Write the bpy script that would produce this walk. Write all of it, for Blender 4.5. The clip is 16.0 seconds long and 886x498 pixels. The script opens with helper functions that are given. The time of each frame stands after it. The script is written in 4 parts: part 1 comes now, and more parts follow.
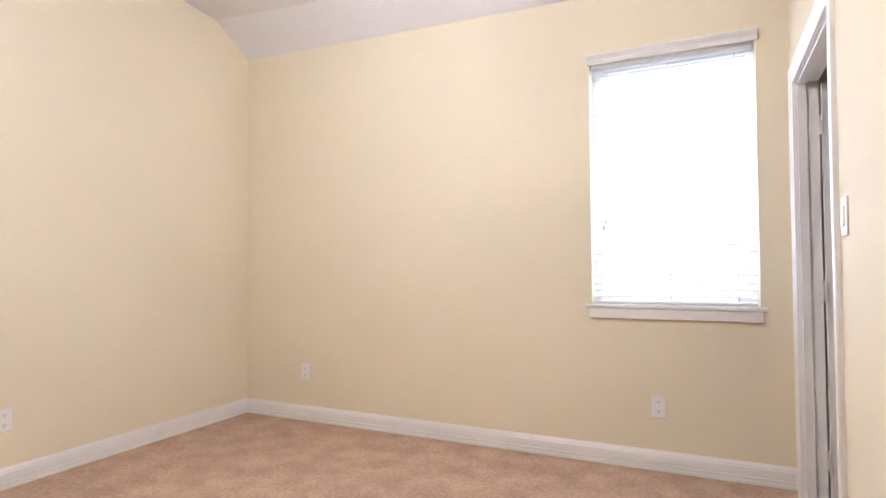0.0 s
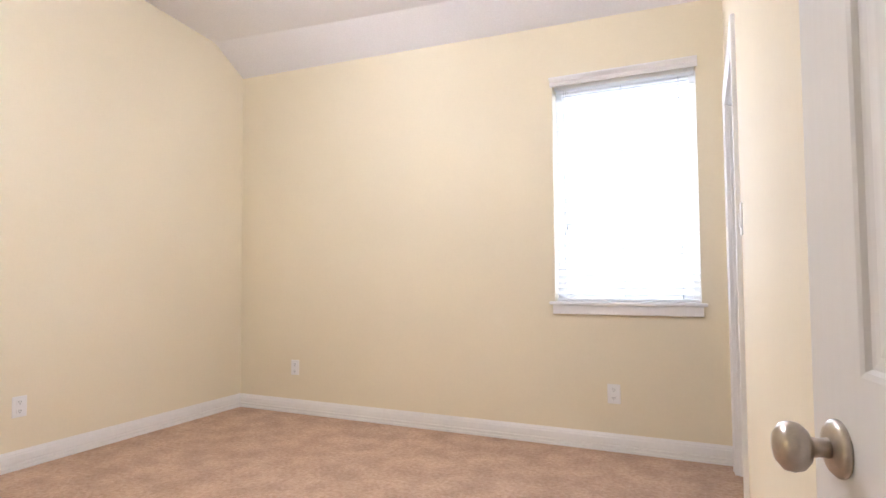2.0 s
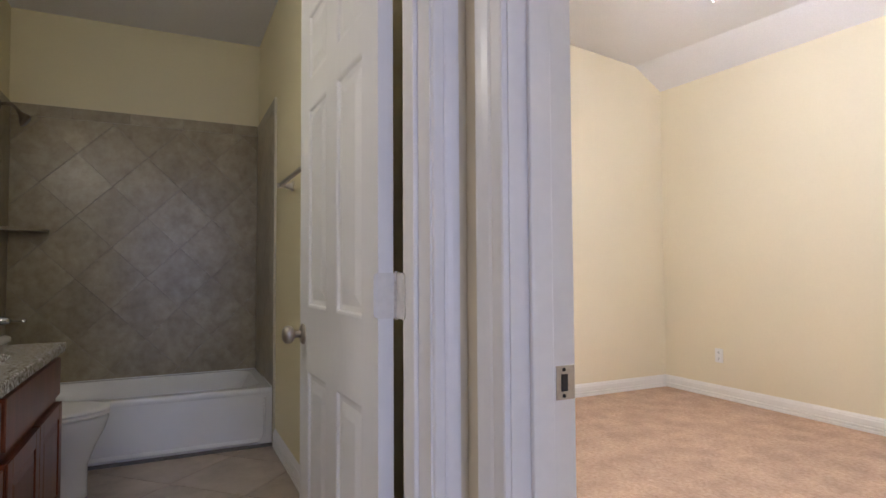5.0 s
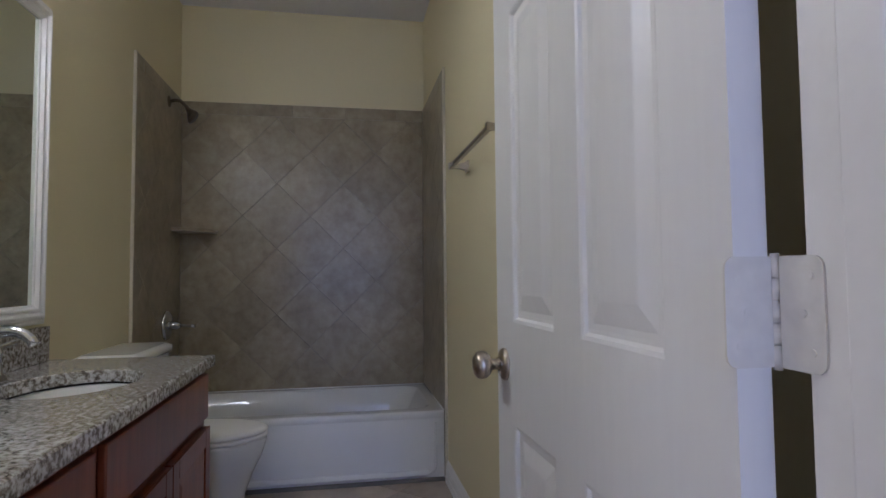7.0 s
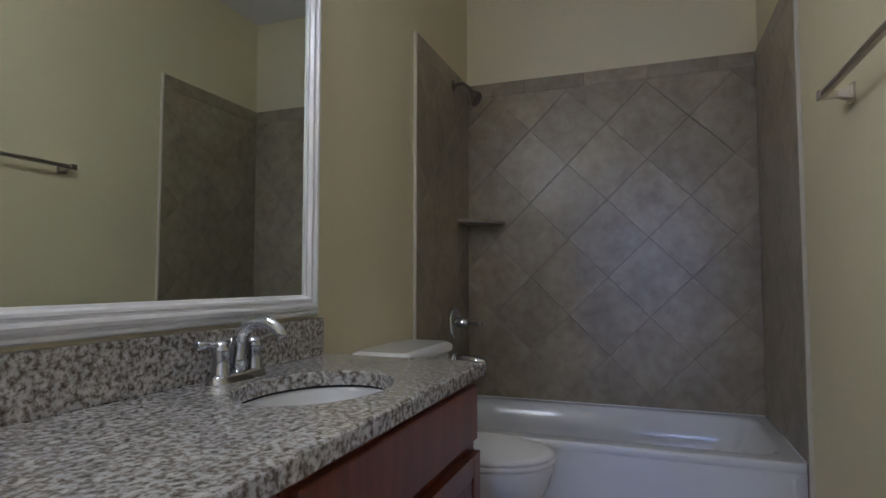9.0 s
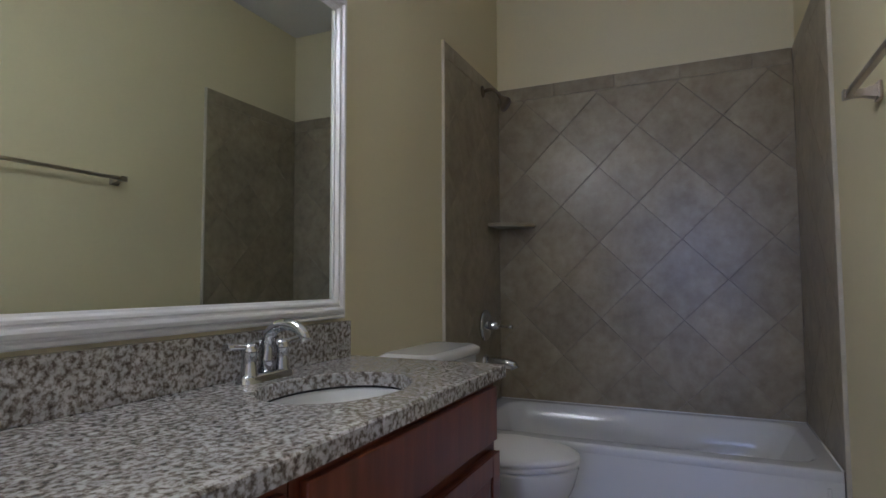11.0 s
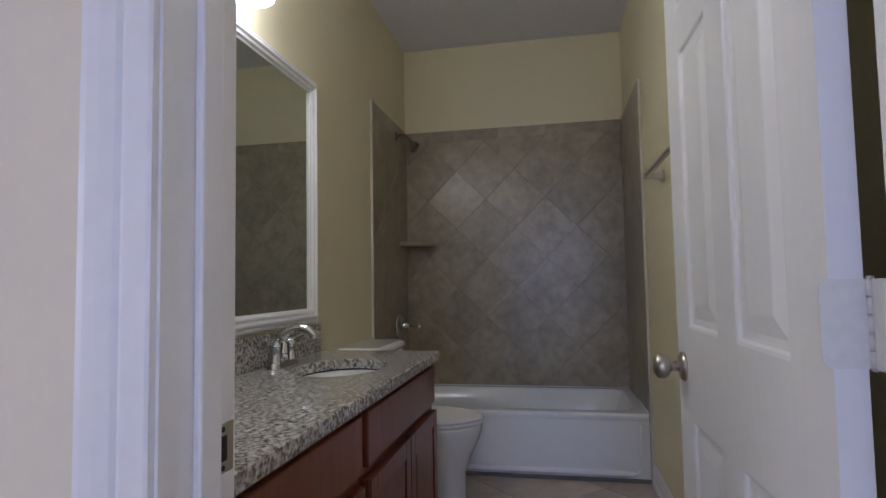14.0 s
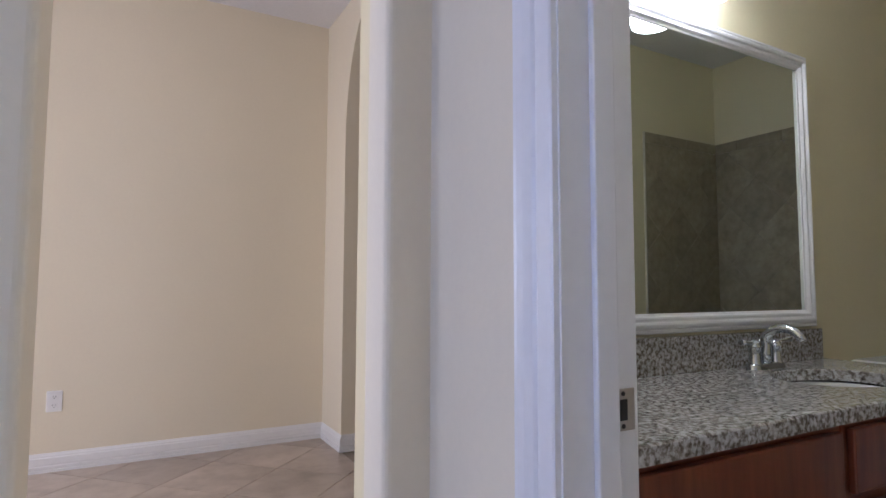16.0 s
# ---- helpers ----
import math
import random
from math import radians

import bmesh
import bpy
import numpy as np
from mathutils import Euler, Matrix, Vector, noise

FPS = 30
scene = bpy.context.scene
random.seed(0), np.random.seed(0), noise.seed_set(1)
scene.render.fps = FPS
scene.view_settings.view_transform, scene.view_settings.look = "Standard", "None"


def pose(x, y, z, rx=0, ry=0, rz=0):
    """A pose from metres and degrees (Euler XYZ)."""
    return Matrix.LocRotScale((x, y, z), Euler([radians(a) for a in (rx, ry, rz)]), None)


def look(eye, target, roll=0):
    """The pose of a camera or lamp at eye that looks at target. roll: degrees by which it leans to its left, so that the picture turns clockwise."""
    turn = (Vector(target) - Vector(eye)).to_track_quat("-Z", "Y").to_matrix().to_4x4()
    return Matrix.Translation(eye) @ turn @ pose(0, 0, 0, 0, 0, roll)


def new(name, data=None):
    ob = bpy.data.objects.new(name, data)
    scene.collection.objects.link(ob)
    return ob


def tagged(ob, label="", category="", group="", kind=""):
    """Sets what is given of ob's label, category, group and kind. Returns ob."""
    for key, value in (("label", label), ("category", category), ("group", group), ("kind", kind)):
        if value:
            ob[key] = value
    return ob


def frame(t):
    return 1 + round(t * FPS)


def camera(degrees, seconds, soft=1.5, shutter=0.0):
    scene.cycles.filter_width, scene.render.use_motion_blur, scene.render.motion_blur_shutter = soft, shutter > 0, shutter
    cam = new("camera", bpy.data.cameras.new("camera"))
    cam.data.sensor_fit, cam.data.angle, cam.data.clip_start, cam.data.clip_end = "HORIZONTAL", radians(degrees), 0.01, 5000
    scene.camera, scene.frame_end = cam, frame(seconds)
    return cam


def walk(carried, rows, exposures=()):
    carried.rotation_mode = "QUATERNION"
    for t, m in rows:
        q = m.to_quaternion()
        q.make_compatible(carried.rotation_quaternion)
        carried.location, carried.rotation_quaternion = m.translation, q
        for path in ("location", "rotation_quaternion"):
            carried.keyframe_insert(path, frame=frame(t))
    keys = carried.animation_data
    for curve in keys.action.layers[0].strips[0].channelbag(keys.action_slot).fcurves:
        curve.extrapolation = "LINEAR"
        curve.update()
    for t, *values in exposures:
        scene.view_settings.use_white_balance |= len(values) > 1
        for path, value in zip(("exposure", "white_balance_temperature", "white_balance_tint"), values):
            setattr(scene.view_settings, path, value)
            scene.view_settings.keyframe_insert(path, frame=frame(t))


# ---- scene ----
cam = camera(76.2, 16.0)
PATH = [
    (0, (0.071, -0.148, 1.172), (-0.797, 1.653, 1.228), -0.4),
    (0.5, (0.103, -0.122, 1.1), (-0.95, 1.576, 1.195), 0.1),
    (1, (0.132, -0.127, 1.099), (-0.992, 1.525, 1.195), 0.2),
    (1.5, (0.196, -0.236, 1.111), (-0.881, 1.447, 1.202), -0.1),
    (2, (0.311, -0.422, 1.111), (-0.531, 1.389, 1.204), -0.4),
    (2.5, (0.39, -0.694, 1.131), (-0.343, 1.145, 1.219), -0.4),
    (3, (0.473, -0.941, 1.126), (-0.277, 0.911, 1.215), -0.5),
    (3.5, (0.577, -1.04, 1.124), (-0.436, 0.682, 1.218), -0.6),
    (4, (0.68, -1.029, 1.112), (-0.724, 0.392, 1.207), -0.3),
    (4.5, (0.671, -1.008, 1.104), (-0.985, 0.109, 1.203), -0.3),
    (4.7, (0.671, -1.008, 1.113), (-1.057, -0.005, 1.203), -0.3),
    (6.8, (0.06, -0.952, 1.104), (-1.89, -0.52, 1.198), -0.5),
    (7, (-0.045, -0.947, 1.094), (-2.013, -0.602, 1.194), -0.5),
    (7.5, (-0.278, -0.973, 1.089), (-2.266, -0.788, 1.194), -0.4),
    (8, (-0.467, -0.967, 1.072), (-2.462, -1.055, 1.182), -0.4),
    (8.5, (-0.577, -0.964, 1.061), (-2.535, -1.359, 1.171), -0.2),
    (9, (-0.6, -0.951, 1.059), (-2.476, -1.636, 1.17), -0.0),
    (9.2, (-0.601, -0.935, 1.062), (-2.435, -1.725, 1.172), -0.0),
    (11.3, (-0.57, -0.869, 1.067), (-2.387, -1.696, 1.186), -0.2),
    (11.5, (-0.554, -0.869, 1.073), (-2.434, -1.542, 1.191), -0.3),
    (12, (-0.524, -0.902, 1.086), (-2.493, -1.234, 1.203), -0.7),
    (12.5, (-0.378, -0.954, 1.096), (-2.373, -1.039, 1.209), -1.0),
    (13, (-0.191, -0.975, 1.093), (-2.187, -0.933, 1.204), -1.1),
    (13.5, (0.036, -0.95, 1.101), (-1.961, -0.942, 1.215), -1.1),
    (14, (0.204, -0.905, 1.113), (-1.756, -1.289, 1.234), -1.0),
    (14.5, (0.259, -0.804, 1.12), (-1.519, -1.712, 1.244), -0.5),
    (15, (0.253, -0.703, 1.106), (-1.252, -2.012, 1.243), -0.6),
    (15.5, (0.233, -0.68, 1.1), (-0.99, -2.256, 1.239), -0.1),
    (16, (0.204, -0.706, 1.092), (-0.765, -2.45, 1.231), 0.2),
]
walk(cam, [(t, look(eye, target, roll)) for t, eye, target, roll in PATH],
     exposures=[(0, 0, 5750, 18), (4.5, 0, 5750, 15), (7.0, -0.06, 5060, 17), (9.0, 0.0, 4900, 17), (11.5, 0.0, 4950, 18), (12.5, -0.04, 5050, 18.5), (13.4, -0.03, 5250, 18.5), (14.5, -0.02, 5050, 16.5), (16.0, 0.0, 5000, 16)])

# ---- light ----
world = bpy.data.worlds.new("world")
scene.world = world
world.use_nodes = True
wn = world.node_tree.nodes
sky = wn.new("ShaderNodeTexSky")
sky.sky_type = "NISHITA"
sky.sun_disc = False
sky.sun_elevation, sky.sun_rotation = radians(50), radians(200)
world.node_tree.links.new(sky.outputs[0], wn["Background"].inputs[0])
wn["Background"].inputs[1].default_value = 0.12

sun = new("sun", bpy.data.lights.new("sun", "SUN"))
sun.data.energy, sun.data.angle, sun.data.color = 2.5, radians(0.6), (1.0, 0.95, 0.88)
sun.matrix_world = look((0, -20, 24), (0, 0, 0))


def area_lamp(name, eye, target, w, h, watts, colour):
    ob = new(name, bpy.data.lights.new(name, "AREA"))
    ob.data.shape, ob.data.size, ob.data.size_y = "RECTANGLE", w, h
    ob.data.energy, ob.data.color = watts, colour
    ob.matrix_world = look(eye, target)
    return ob


# sky light through the bedroom window and the unseen east opening of the hall
area_lamp("window_light", (-0.15, 3.392, 1.64), (-0.15, 0.0, 1.59), 0.84, 1.37, 20, (0.80, 0.90, 1.0))
area_lamp("hall_daylight", (3.35, -0.95, 1.45), (0.0, -1.0, 1.35), 0.85, 1.9, 25, (0.62, 0.68, 1.0))
# unseen warm fill added inside the hall's east wall to brighten the far wall
area_lamp("hall_room_fill", (3.35, -2.75, 1.45), (0.0, -2.4, 1.35), 1.4, 1.9, 40, (0.96, 0.86, 0.84))
# added warm lamp in an unseen made-up opening, warming casings and door edge
area_lamp("south_added_light", (1.80, -4.74, 1.40), (-0.35, -0.6, 1.25), 1.15, 1.55, 24, (1.0, 0.87, 0.76))

# ---- materials ----
MATS = {}


def material(name, colour, rough=0.5, metal=0.0, grain=0.0, grain_scale=300.0, stain=0.0, stain_scale=2.0, bump=0.0,
             bump_scale=300.0, coat=0.0, emit=0.0, emit_colour=None, stretch=(1, 1, 1)):
    m = bpy.data.materials.new(name)
    m.use_nodes = True
    nt = m.node_tree
    b = nt.nodes["Principled BSDF"]
    b.inputs["Base Color"].default_value = (*colour, 1)
    b.inputs["Roughness"].default_value = rough
    b.inputs["Metallic"].default_value = metal
    b.inputs["Coat Weight"].default_value = coat
    co = nt.nodes.new("ShaderNodeTexCoord")
    mp = nt.nodes.new("ShaderNodeMapping")
    mp.inputs["Scale"].default_value = stretch
    nt.links.new(co.outputs["Object"], mp.inputs[0])
    last = None
    for amount, scale, detail in ((grain, grain_scale, 4), (stain, stain_scale, 5)):
        if amount <= 0:
            continue
        n = nt.nodes.new("ShaderNodeTexNoise")
        n.inputs["Scale"].default_value, n.inputs["Detail"].default_value = scale, detail
        nt.links.new(mp.outputs[0], n.inputs["Vector"])
        r = nt.nodes.new("ShaderNodeMapRange")
        r.inputs["From Min"].default_value, r.inputs["From Max"].default_value = 0.3, 0.7
        r.inputs["To Min"].default_value, r.inputs["To Max"].default_value = 1 - amount, 1 + amount * 0.6
        nt.links.new(n.outputs[0], r.inputs[0])
        x = nt.nodes.new("ShaderNodeVectorMath")
        x.operation = "SCALE"
        if last is None:
            x.inputs[0].default_value = colour
        else:
            nt.links.new(last, x.inputs[0])
        nt.links.new(r.outputs[0], x.inputs["Scale"])
        last = x.outputs[0]
    if last is not None:
        nt.links.new(last, b.inputs["Base Color"])
    if bump > 0:
        n = nt.nodes.new("ShaderNodeTexNoise")
        n.inputs["Scale"].default_value, n.inputs["Detail"].default_value = bump_scale, 4
        nt.links.new(mp.outputs[0], n.inputs["Vector"])
        u = nt.nodes.new("ShaderNodeBump")
        u.inputs["Strength"].default_value, u.inputs["Distance"].default_value = bump, 0.004
        nt.links.new(n.outputs[0], u.inputs["Height"])
        nt.links.new(u.outputs[0], b.inputs["Normal"])
    if emit > 0:
        b.inputs["Emission Color"].default_value = (*(emit_colour or colour), 1)
        b.inputs["Emission Strength"].default_value = emit
    return m


CREAM = material("cream_wall_paint", (0.82, 0.738, 0.565), 0.75, grain=0.012, grain_scale=60, stain=0.03, stain_scale=0.9, bump=0.05, bump_scale=160)
# copy of the cream paint with the bathroom's yellowish light put into the colour
CREAM_BATH_LIT = material("cream_paint_bath_lit", (0.79, 0.718, 0.485), 0.7, grain=0.012, grain_scale=60, stain=0.03, stain_scale=0.9, bump=0.05, bump_scale=160)
CEIL = material("white_ceiling_paint", (0.80, 0.785, 0.795), 0.85, grain=0.04, grain_scale=90, bump=0.25, bump_scale=120)
TRIM = material("white_gloss_trim", (0.86, 0.845, 0.83), 0.32, grain=0.02, grain_scale=40, stain=0.03, stain_scale=3, bump=0.03, bump_scale=60)
DOOR = material("white_moulded_door", (0.82, 0.81, 0.80), 0.38, grain=0.015, grain_scale=60, bump=0.10, bump_scale=55, stretch=(1, 1, 0.12))
PLASTIC = material("white_plastic", (0.86, 0.845, 0.83), 0.35)
DARK = material("dark_slot", (0.02, 0.02, 0.02), 0.7)
PORCELAIN = material("white_porcelain", (0.80, 0.80, 0.79), 0.08, stain=0.02, stain_scale=4, coat=0.4)
ACRYLIC = material("white_tub_enamel", (0.78, 0.78, 0.78), 0.14, stain=0.03, stain_scale=3, coat=0.3)
CHROME = material("polished_chrome", (0.62, 0.64, 0.67), 0.08, 1.0)
NICKEL = material("brushed_nickel", (0.52, 0.47, 0.41), 0.30, 1.0, grain=0.08, grain_scale=120)
BRONZE = material("dark_bronze_metal", (0.22, 0.185, 0.155), 0.30, 1.0, grain=0.08, grain_scale=120)
HINGE = material("painted_hinge", (0.74, 0.72, 0.68), 0.35, stain=0.06, stain_scale=60)
GROUT = material("taupe_grout", (0.33, 0.28, 0.218), 0.9, grain=0.15, grain_scale=200)
SHADE = material("lit_frosted_glass", (0.9, 0.88, 0.82), 0.4, emit=156.0, emit_colour=(1.0, 0.965, 0.93))
VSHADE = material("lit_vanity_glass", (0.9, 0.9, 0.88), 0.4, emit=20.5, emit_colour=(1.0, 0.92, 0.78))
BLIND = material("white_blind_slat", (0.85, 0.85, 0.84), 0.45, grain=0.03, grain_scale=30)
CORD = material("blind_cord", (0.55, 0.54, 0.5), 0.8)
FANWHITE = material("white_fan_enamel", (0.82, 0.80, 0.77), 0.35, grain=0.02, grain_scale=20)
CAULK = material("white_tile_edge_trim", (0.66, 0.62, 0.52), 0.45)
RUBBER = material("grey_caulk_strip", (0.16, 0.15, 0.14), 0.6)
EXTERIOR = material("bright_overcast_distance", (0.8, 0.85, 0.9), 0.9, emit=1.7, emit_colour=(0.92, 0.96, 1.0))
SILL = material("white_painted_sill", (0.86, 0.84, 0.84), 0.4, grain=0.02, grain_scale=30)

MIRROR = bpy.data.materials.new("mirror_glass")
MIRROR.use_nodes = True
MIRROR.node_tree.nodes["Principled BSDF"].inputs["Base Color"].default_value = (0.76, 0.80, 0.73, 1)
MIRROR.node_tree.nodes["Principled BSDF"].inputs["Metallic"].default_value = 1
MIRROR.node_tree.nodes["Principled BSDF"].inputs["Roughness"].default_value = 0.01

GLASS = bpy.data.materials.new("window_glass")
GLASS.use_nodes = True
gb = GLASS.node_tree.nodes["Principled BSDF"]
gb.inputs["Transmission Weight"].default_value, gb.inputs["Roughness"].default_value, gb.inputs["IOR"].default_value = 1.0, 0.0, 1.45


def ramp_material(name, stops, scale, rough, voronoi=False, bump=0.0, coat=0.0, second=None, stretch=(1, 1, 1), random_tone=0.0):
    """Colour ramp over noise or cells, with a coarser noise over it."""
    m = bpy.data.materials.new(name)
    m.use_nodes = True
    nt = m.node_tree
    b = nt.nodes["Principled BSDF"]
    b.inputs["Roughness"].default_value, b.inputs["Coat Weight"].default_value = rough, coat
    co = nt.nodes.new("ShaderNodeTexCoord")
    mp = nt.nodes.new("ShaderNodeMapping")
    mp.inputs["Scale"].default_value = stretch
    nt.links.new(co.outputs["Object"], mp.inputs[0])
    vec = mp.outputs[0]
    if random_tone > 0:
        info = nt.nodes.new("ShaderNodeObjectInfo")
        add = nt.nodes.new("ShaderNodeVectorMath")
        add.operation = "MULTIPLY_ADD"
        add.inputs[1].default_value = (1, 1, 1)
        sc = nt.nodes.new("ShaderNodeVectorMath")
        sc.operation = "SCALE"
        sc.inputs[0].default_value = (17, 11, 7)
        nt.links.new(info.outputs["Random"], sc.inputs["Scale"])
        nt.links.new(vec, add.inputs[0])
        nt.links.new(sc.outputs[0], add.inputs[2])
        vec = add.outputs[0]
    if voronoi:
        warp = nt.nodes.new("ShaderNodeTexNoise")
        warp.inputs["Scale"].default_value, warp.inputs["Detail"].default_value = scale * 0.9, 3
        nt.links.new(vec, warp.inputs["Vector"])
        wa = nt.nodes.new("ShaderNodeVectorMath")
        wa.operation = "MULTIPLY_ADD"
        wa.inputs[1].default_value = (0.9 / scale,) * 3
        nt.links.new(warp.outputs["Color"], wa.inputs[0])
        nt.links.new(vec, wa.inputs[2])
        n = nt.nodes.new("ShaderNodeTexVoronoi")
        n.inputs["Scale"].default_value = scale
        nt.links.new(wa.outputs[0], n.inputs["Vector"])
        sep = nt.nodes.new("ShaderNodeSeparateColor")
        nt.links.new(n.outputs["Color"], sep.inputs[0])
        out = sep.outputs[0]
    else:
        n = nt.nodes.new("ShaderNodeTexNoise")
        n.inputs["Scale"].default_value, n.inputs["Detail"].default_value, n.inputs["Roughness"].default_value = scale, 8, 0.62
        nt.links.new(vec, n.inputs["Vector"])
        out = n.outputs[0]
    r = nt.nodes.new("ShaderNodeValToRGB")
    while len(r.color_ramp.elements) < len(stops):
        r.color_ramp.elements.new(0.5)
    for e, (p, c) in zip(r.color_ramp.elements, stops):
        e.position, e.color = p, (*c, 1)
    if voronoi:
        r.color_ramp.interpolation = "CONSTANT"
    nt.links.new(out, r.inputs[0])
    colour = r.outputs[0]
    if second:
        sc2, lo, hi = second
        n2 = nt.nodes.new("ShaderNodeTexNoise")
        n2.inputs["Scale"].default_value, n2.inputs["Detail"].default_value = sc2, 6
        nt.links.new(vec, n2.inputs["Vector"])
        mr = nt.nodes.new("ShaderNodeMapRange")
        mr.inputs["From Min"].default_value, mr.inputs["From Max"].default_value = 0.35, 0.65
        mr.inputs["To Min"].default_value, mr.inputs["To Max"].default_value = lo, hi
        nt.links.new(n2.outputs[0], mr.inputs[0])
        mu = nt.nodes.new("ShaderNodeVectorMath")
        mu.operation = "SCALE"
        nt.links.new(colour, mu.inputs[0])
        nt.links.new(mr.outputs[0], mu.inputs["Scale"])
        colour = mu.outputs[0]
    if random_tone > 0:
        mr = nt.nodes.new("ShaderNodeMapRange")
        mr.inputs["To Min"].default_value, mr.inputs["To Max"].default_value = 1 - random_tone, 1 + random_tone
        nt.links.new(info.outputs["Random"], mr.inputs[0])
        mu = nt.nodes.new("ShaderNodeVectorMath")
        mu.operation = "SCALE"
        nt.links.new(colour, mu.inputs[0])
        nt.links.new(mr.outputs[0], mu.inputs["Scale"])
        colour = mu.outputs[0]
    nt.links.new(colour, b.inputs["Base Color"])
    if bump > 0:
        u = nt.nodes.new("ShaderNodeBump")
        u.inputs["Strength"].default_value, u.inputs["Distance"].default_value = bump, 0.01
        nt.links.new(out, u.inputs["Height"])
        nt.links.new(u.outputs[0], b.inputs["Normal"])
    return m


CARPET = ramp_material("beige_cut_pile_carpet", [(0.25, (0.38, 0.242, 0.160)), (0.5, (0.51, 0.348, 0.246)), (0.75, (0.60, 0.44, 0.33))], 42, 0.95,
                       bump=1.0, second=(5.5, 0.84, 1.10))
TILE = ramp_material("taupe_stone_look_tile", [(0.3, (0.283, 0.238, 0.156)), (0.5, (0.352, 0.302, 0.202)), (0.72, (0.417, 0.362, 0.25))], 17, 0.30,
                     bump=0.05, second=(5.0, 0.86, 1.09), random_tone=0.07)
FLOOR_TILE = ramp_material("beige_floor_tile", [(0.3, (0.38, 0.31, 0.245)), (0.5, (0.47, 0.39, 0.315)), (0.72, (0.54, 0.46, 0.38))], 7, 0.35,
                           bump=0.05, second=(2.0, 0.9, 1.08), random_tone=0.06)
GRANITE = ramp_material("speckled_grey_granite", [(0.0, (0.026, 0.024, 0.024)), (0.31, (0.075, 0.066, 0.058)), (0.40, (0.17, 0.142, 0.116)), (0.48, (0.34, 0.31, 0.275)),
                                                  (0.55, (0.56, 0.545, 0.525)), (0.74, (0.72, 0.71, 0.695))], 80, 0.16, coat=0.25, second=(30, 0.82, 1.16))
WOOD = ramp_material("cherry_stained_wood", [(0.3, (0.115, 0.026, 0.010)), (0.52, (0.17, 0.042, 0.016)), (0.72, (0.23, 0.062, 0.024))], 26, 0.30, bump=0.05,
                     stretch=(1, 1, 0.10), second=(2.0, 0.85, 1.12))


# ---- mesh helpers ----
def box(bm, x0, x1, y0, y1, z0, z1, bevel=0.0):
    vs = [bm.verts.new((x, y, z)) for z in (z0, z1) for y in (y0, y1) for x in (x0, x1)]
    fs = [bm.faces.new([vs[i] for i in q]) for q in ((0, 2, 3, 1), (4, 5, 7, 6), (0, 1, 5, 4), (2, 6, 7, 3), (0, 4, 6, 2), (1, 3, 7, 5))]
    if bevel > 0:
        es = list({e for f in fs for e in f.edges})
        bmesh.ops.bevel(bm, geom=es, offset=bevel, segments=2, affect="EDGES", profile=0.5)
    return bm


def tube(bm, a, b, r0, r1=None, segs=24, caps=True):
    """A round bar from a to b."""
    a, b = Vector(a), Vector(b)
    r1 = r0 if r1 is None else r1
    rot = (b - a).to_track_quat("Z", "Y").to_matrix()
    rings = []
    for c, r in ((a, r0), (b, r1)):
        rings.append([bm.verts.new(c + rot @ Vector((r * math.cos(2 * math.pi * k / segs), r * math.sin(2 * math.pi * k / segs), 0))) for k in range(segs)])
    for k in range(segs):
        f = bm.faces.new((rings[0][k], rings[0][(k + 1) % segs], rings[1][(k + 1) % segs], rings[1][k]))
        f.smooth = True
    if caps:
        bm.faces.new(rings[0][::-1])
        bm.faces.new(rings[1])
    return bm


def lathe(bm, profile, m=None, segs=32, sx=1.0, sy=1.0):
    """Turns a profile of (radius, height) about z; m places it."""
    m = m or Matrix()
    rings = []
    for r, z in profile:
        if r < 1e-6:
            rings.append([bm.verts.new(m @ Vector((0, 0, z)))])
        else:
            rings.append([bm.verts.new(m @ Vector((sx * r * math.cos(2 * math.pi * k / segs), sy * r * math.sin(2 * math.pi * k / segs), z))) for k in range(segs)])
    for p, q in zip(rings, rings[1:]):
        for k in range(segs):
            n = (k + 1) % segs
            if len(p) == 1 and len(q) == 1:
                continue
            if len(p) == 1:
                f = bm.faces.new((p[0], q[n], q[k]))
            elif len(q) == 1:
                f = bm.faces.new((p[k], p[n], q[0]))
            else:
                f = bm.faces.new((p[k], p[n], q[n], q[k]))
            f.smooth = True
    return bm


def sweep(bm, points, radius, segs=16):
    """A round pipe along points; radius may be a list."""
    pts = [Vector(p) for p in points]
    rad = radius if isinstance(radius, (list, tuple)) else [radius] * len(pts)
    rings = []
    up = Vector((0.13, 0.31, 0.94))
    for i, p in enumerate(pts):
        d = (pts[min(i + 1, len(pts) - 1)] - pts[max(i - 1, 0)]).normalized()
        u = d.cross(up).normalized()
        v = u.cross(d)
        rings.append([bm.verts.new(p + rad[i] * (math.cos(2 * math.pi * k / segs) * u + math.sin(2 * math.pi * k / segs) * v)) for k in range(segs)])
    for p, q in zip(rings, rings[1:]):
        for k in range(segs):
            f = bm.faces.new((p[k], p[(k + 1) % segs], q[(k + 1) % segs], q[k]))
            f.smooth = True
    bm.faces.new(rings[0][::-1])
    bm.faces.new(rings[-1])
    return bm


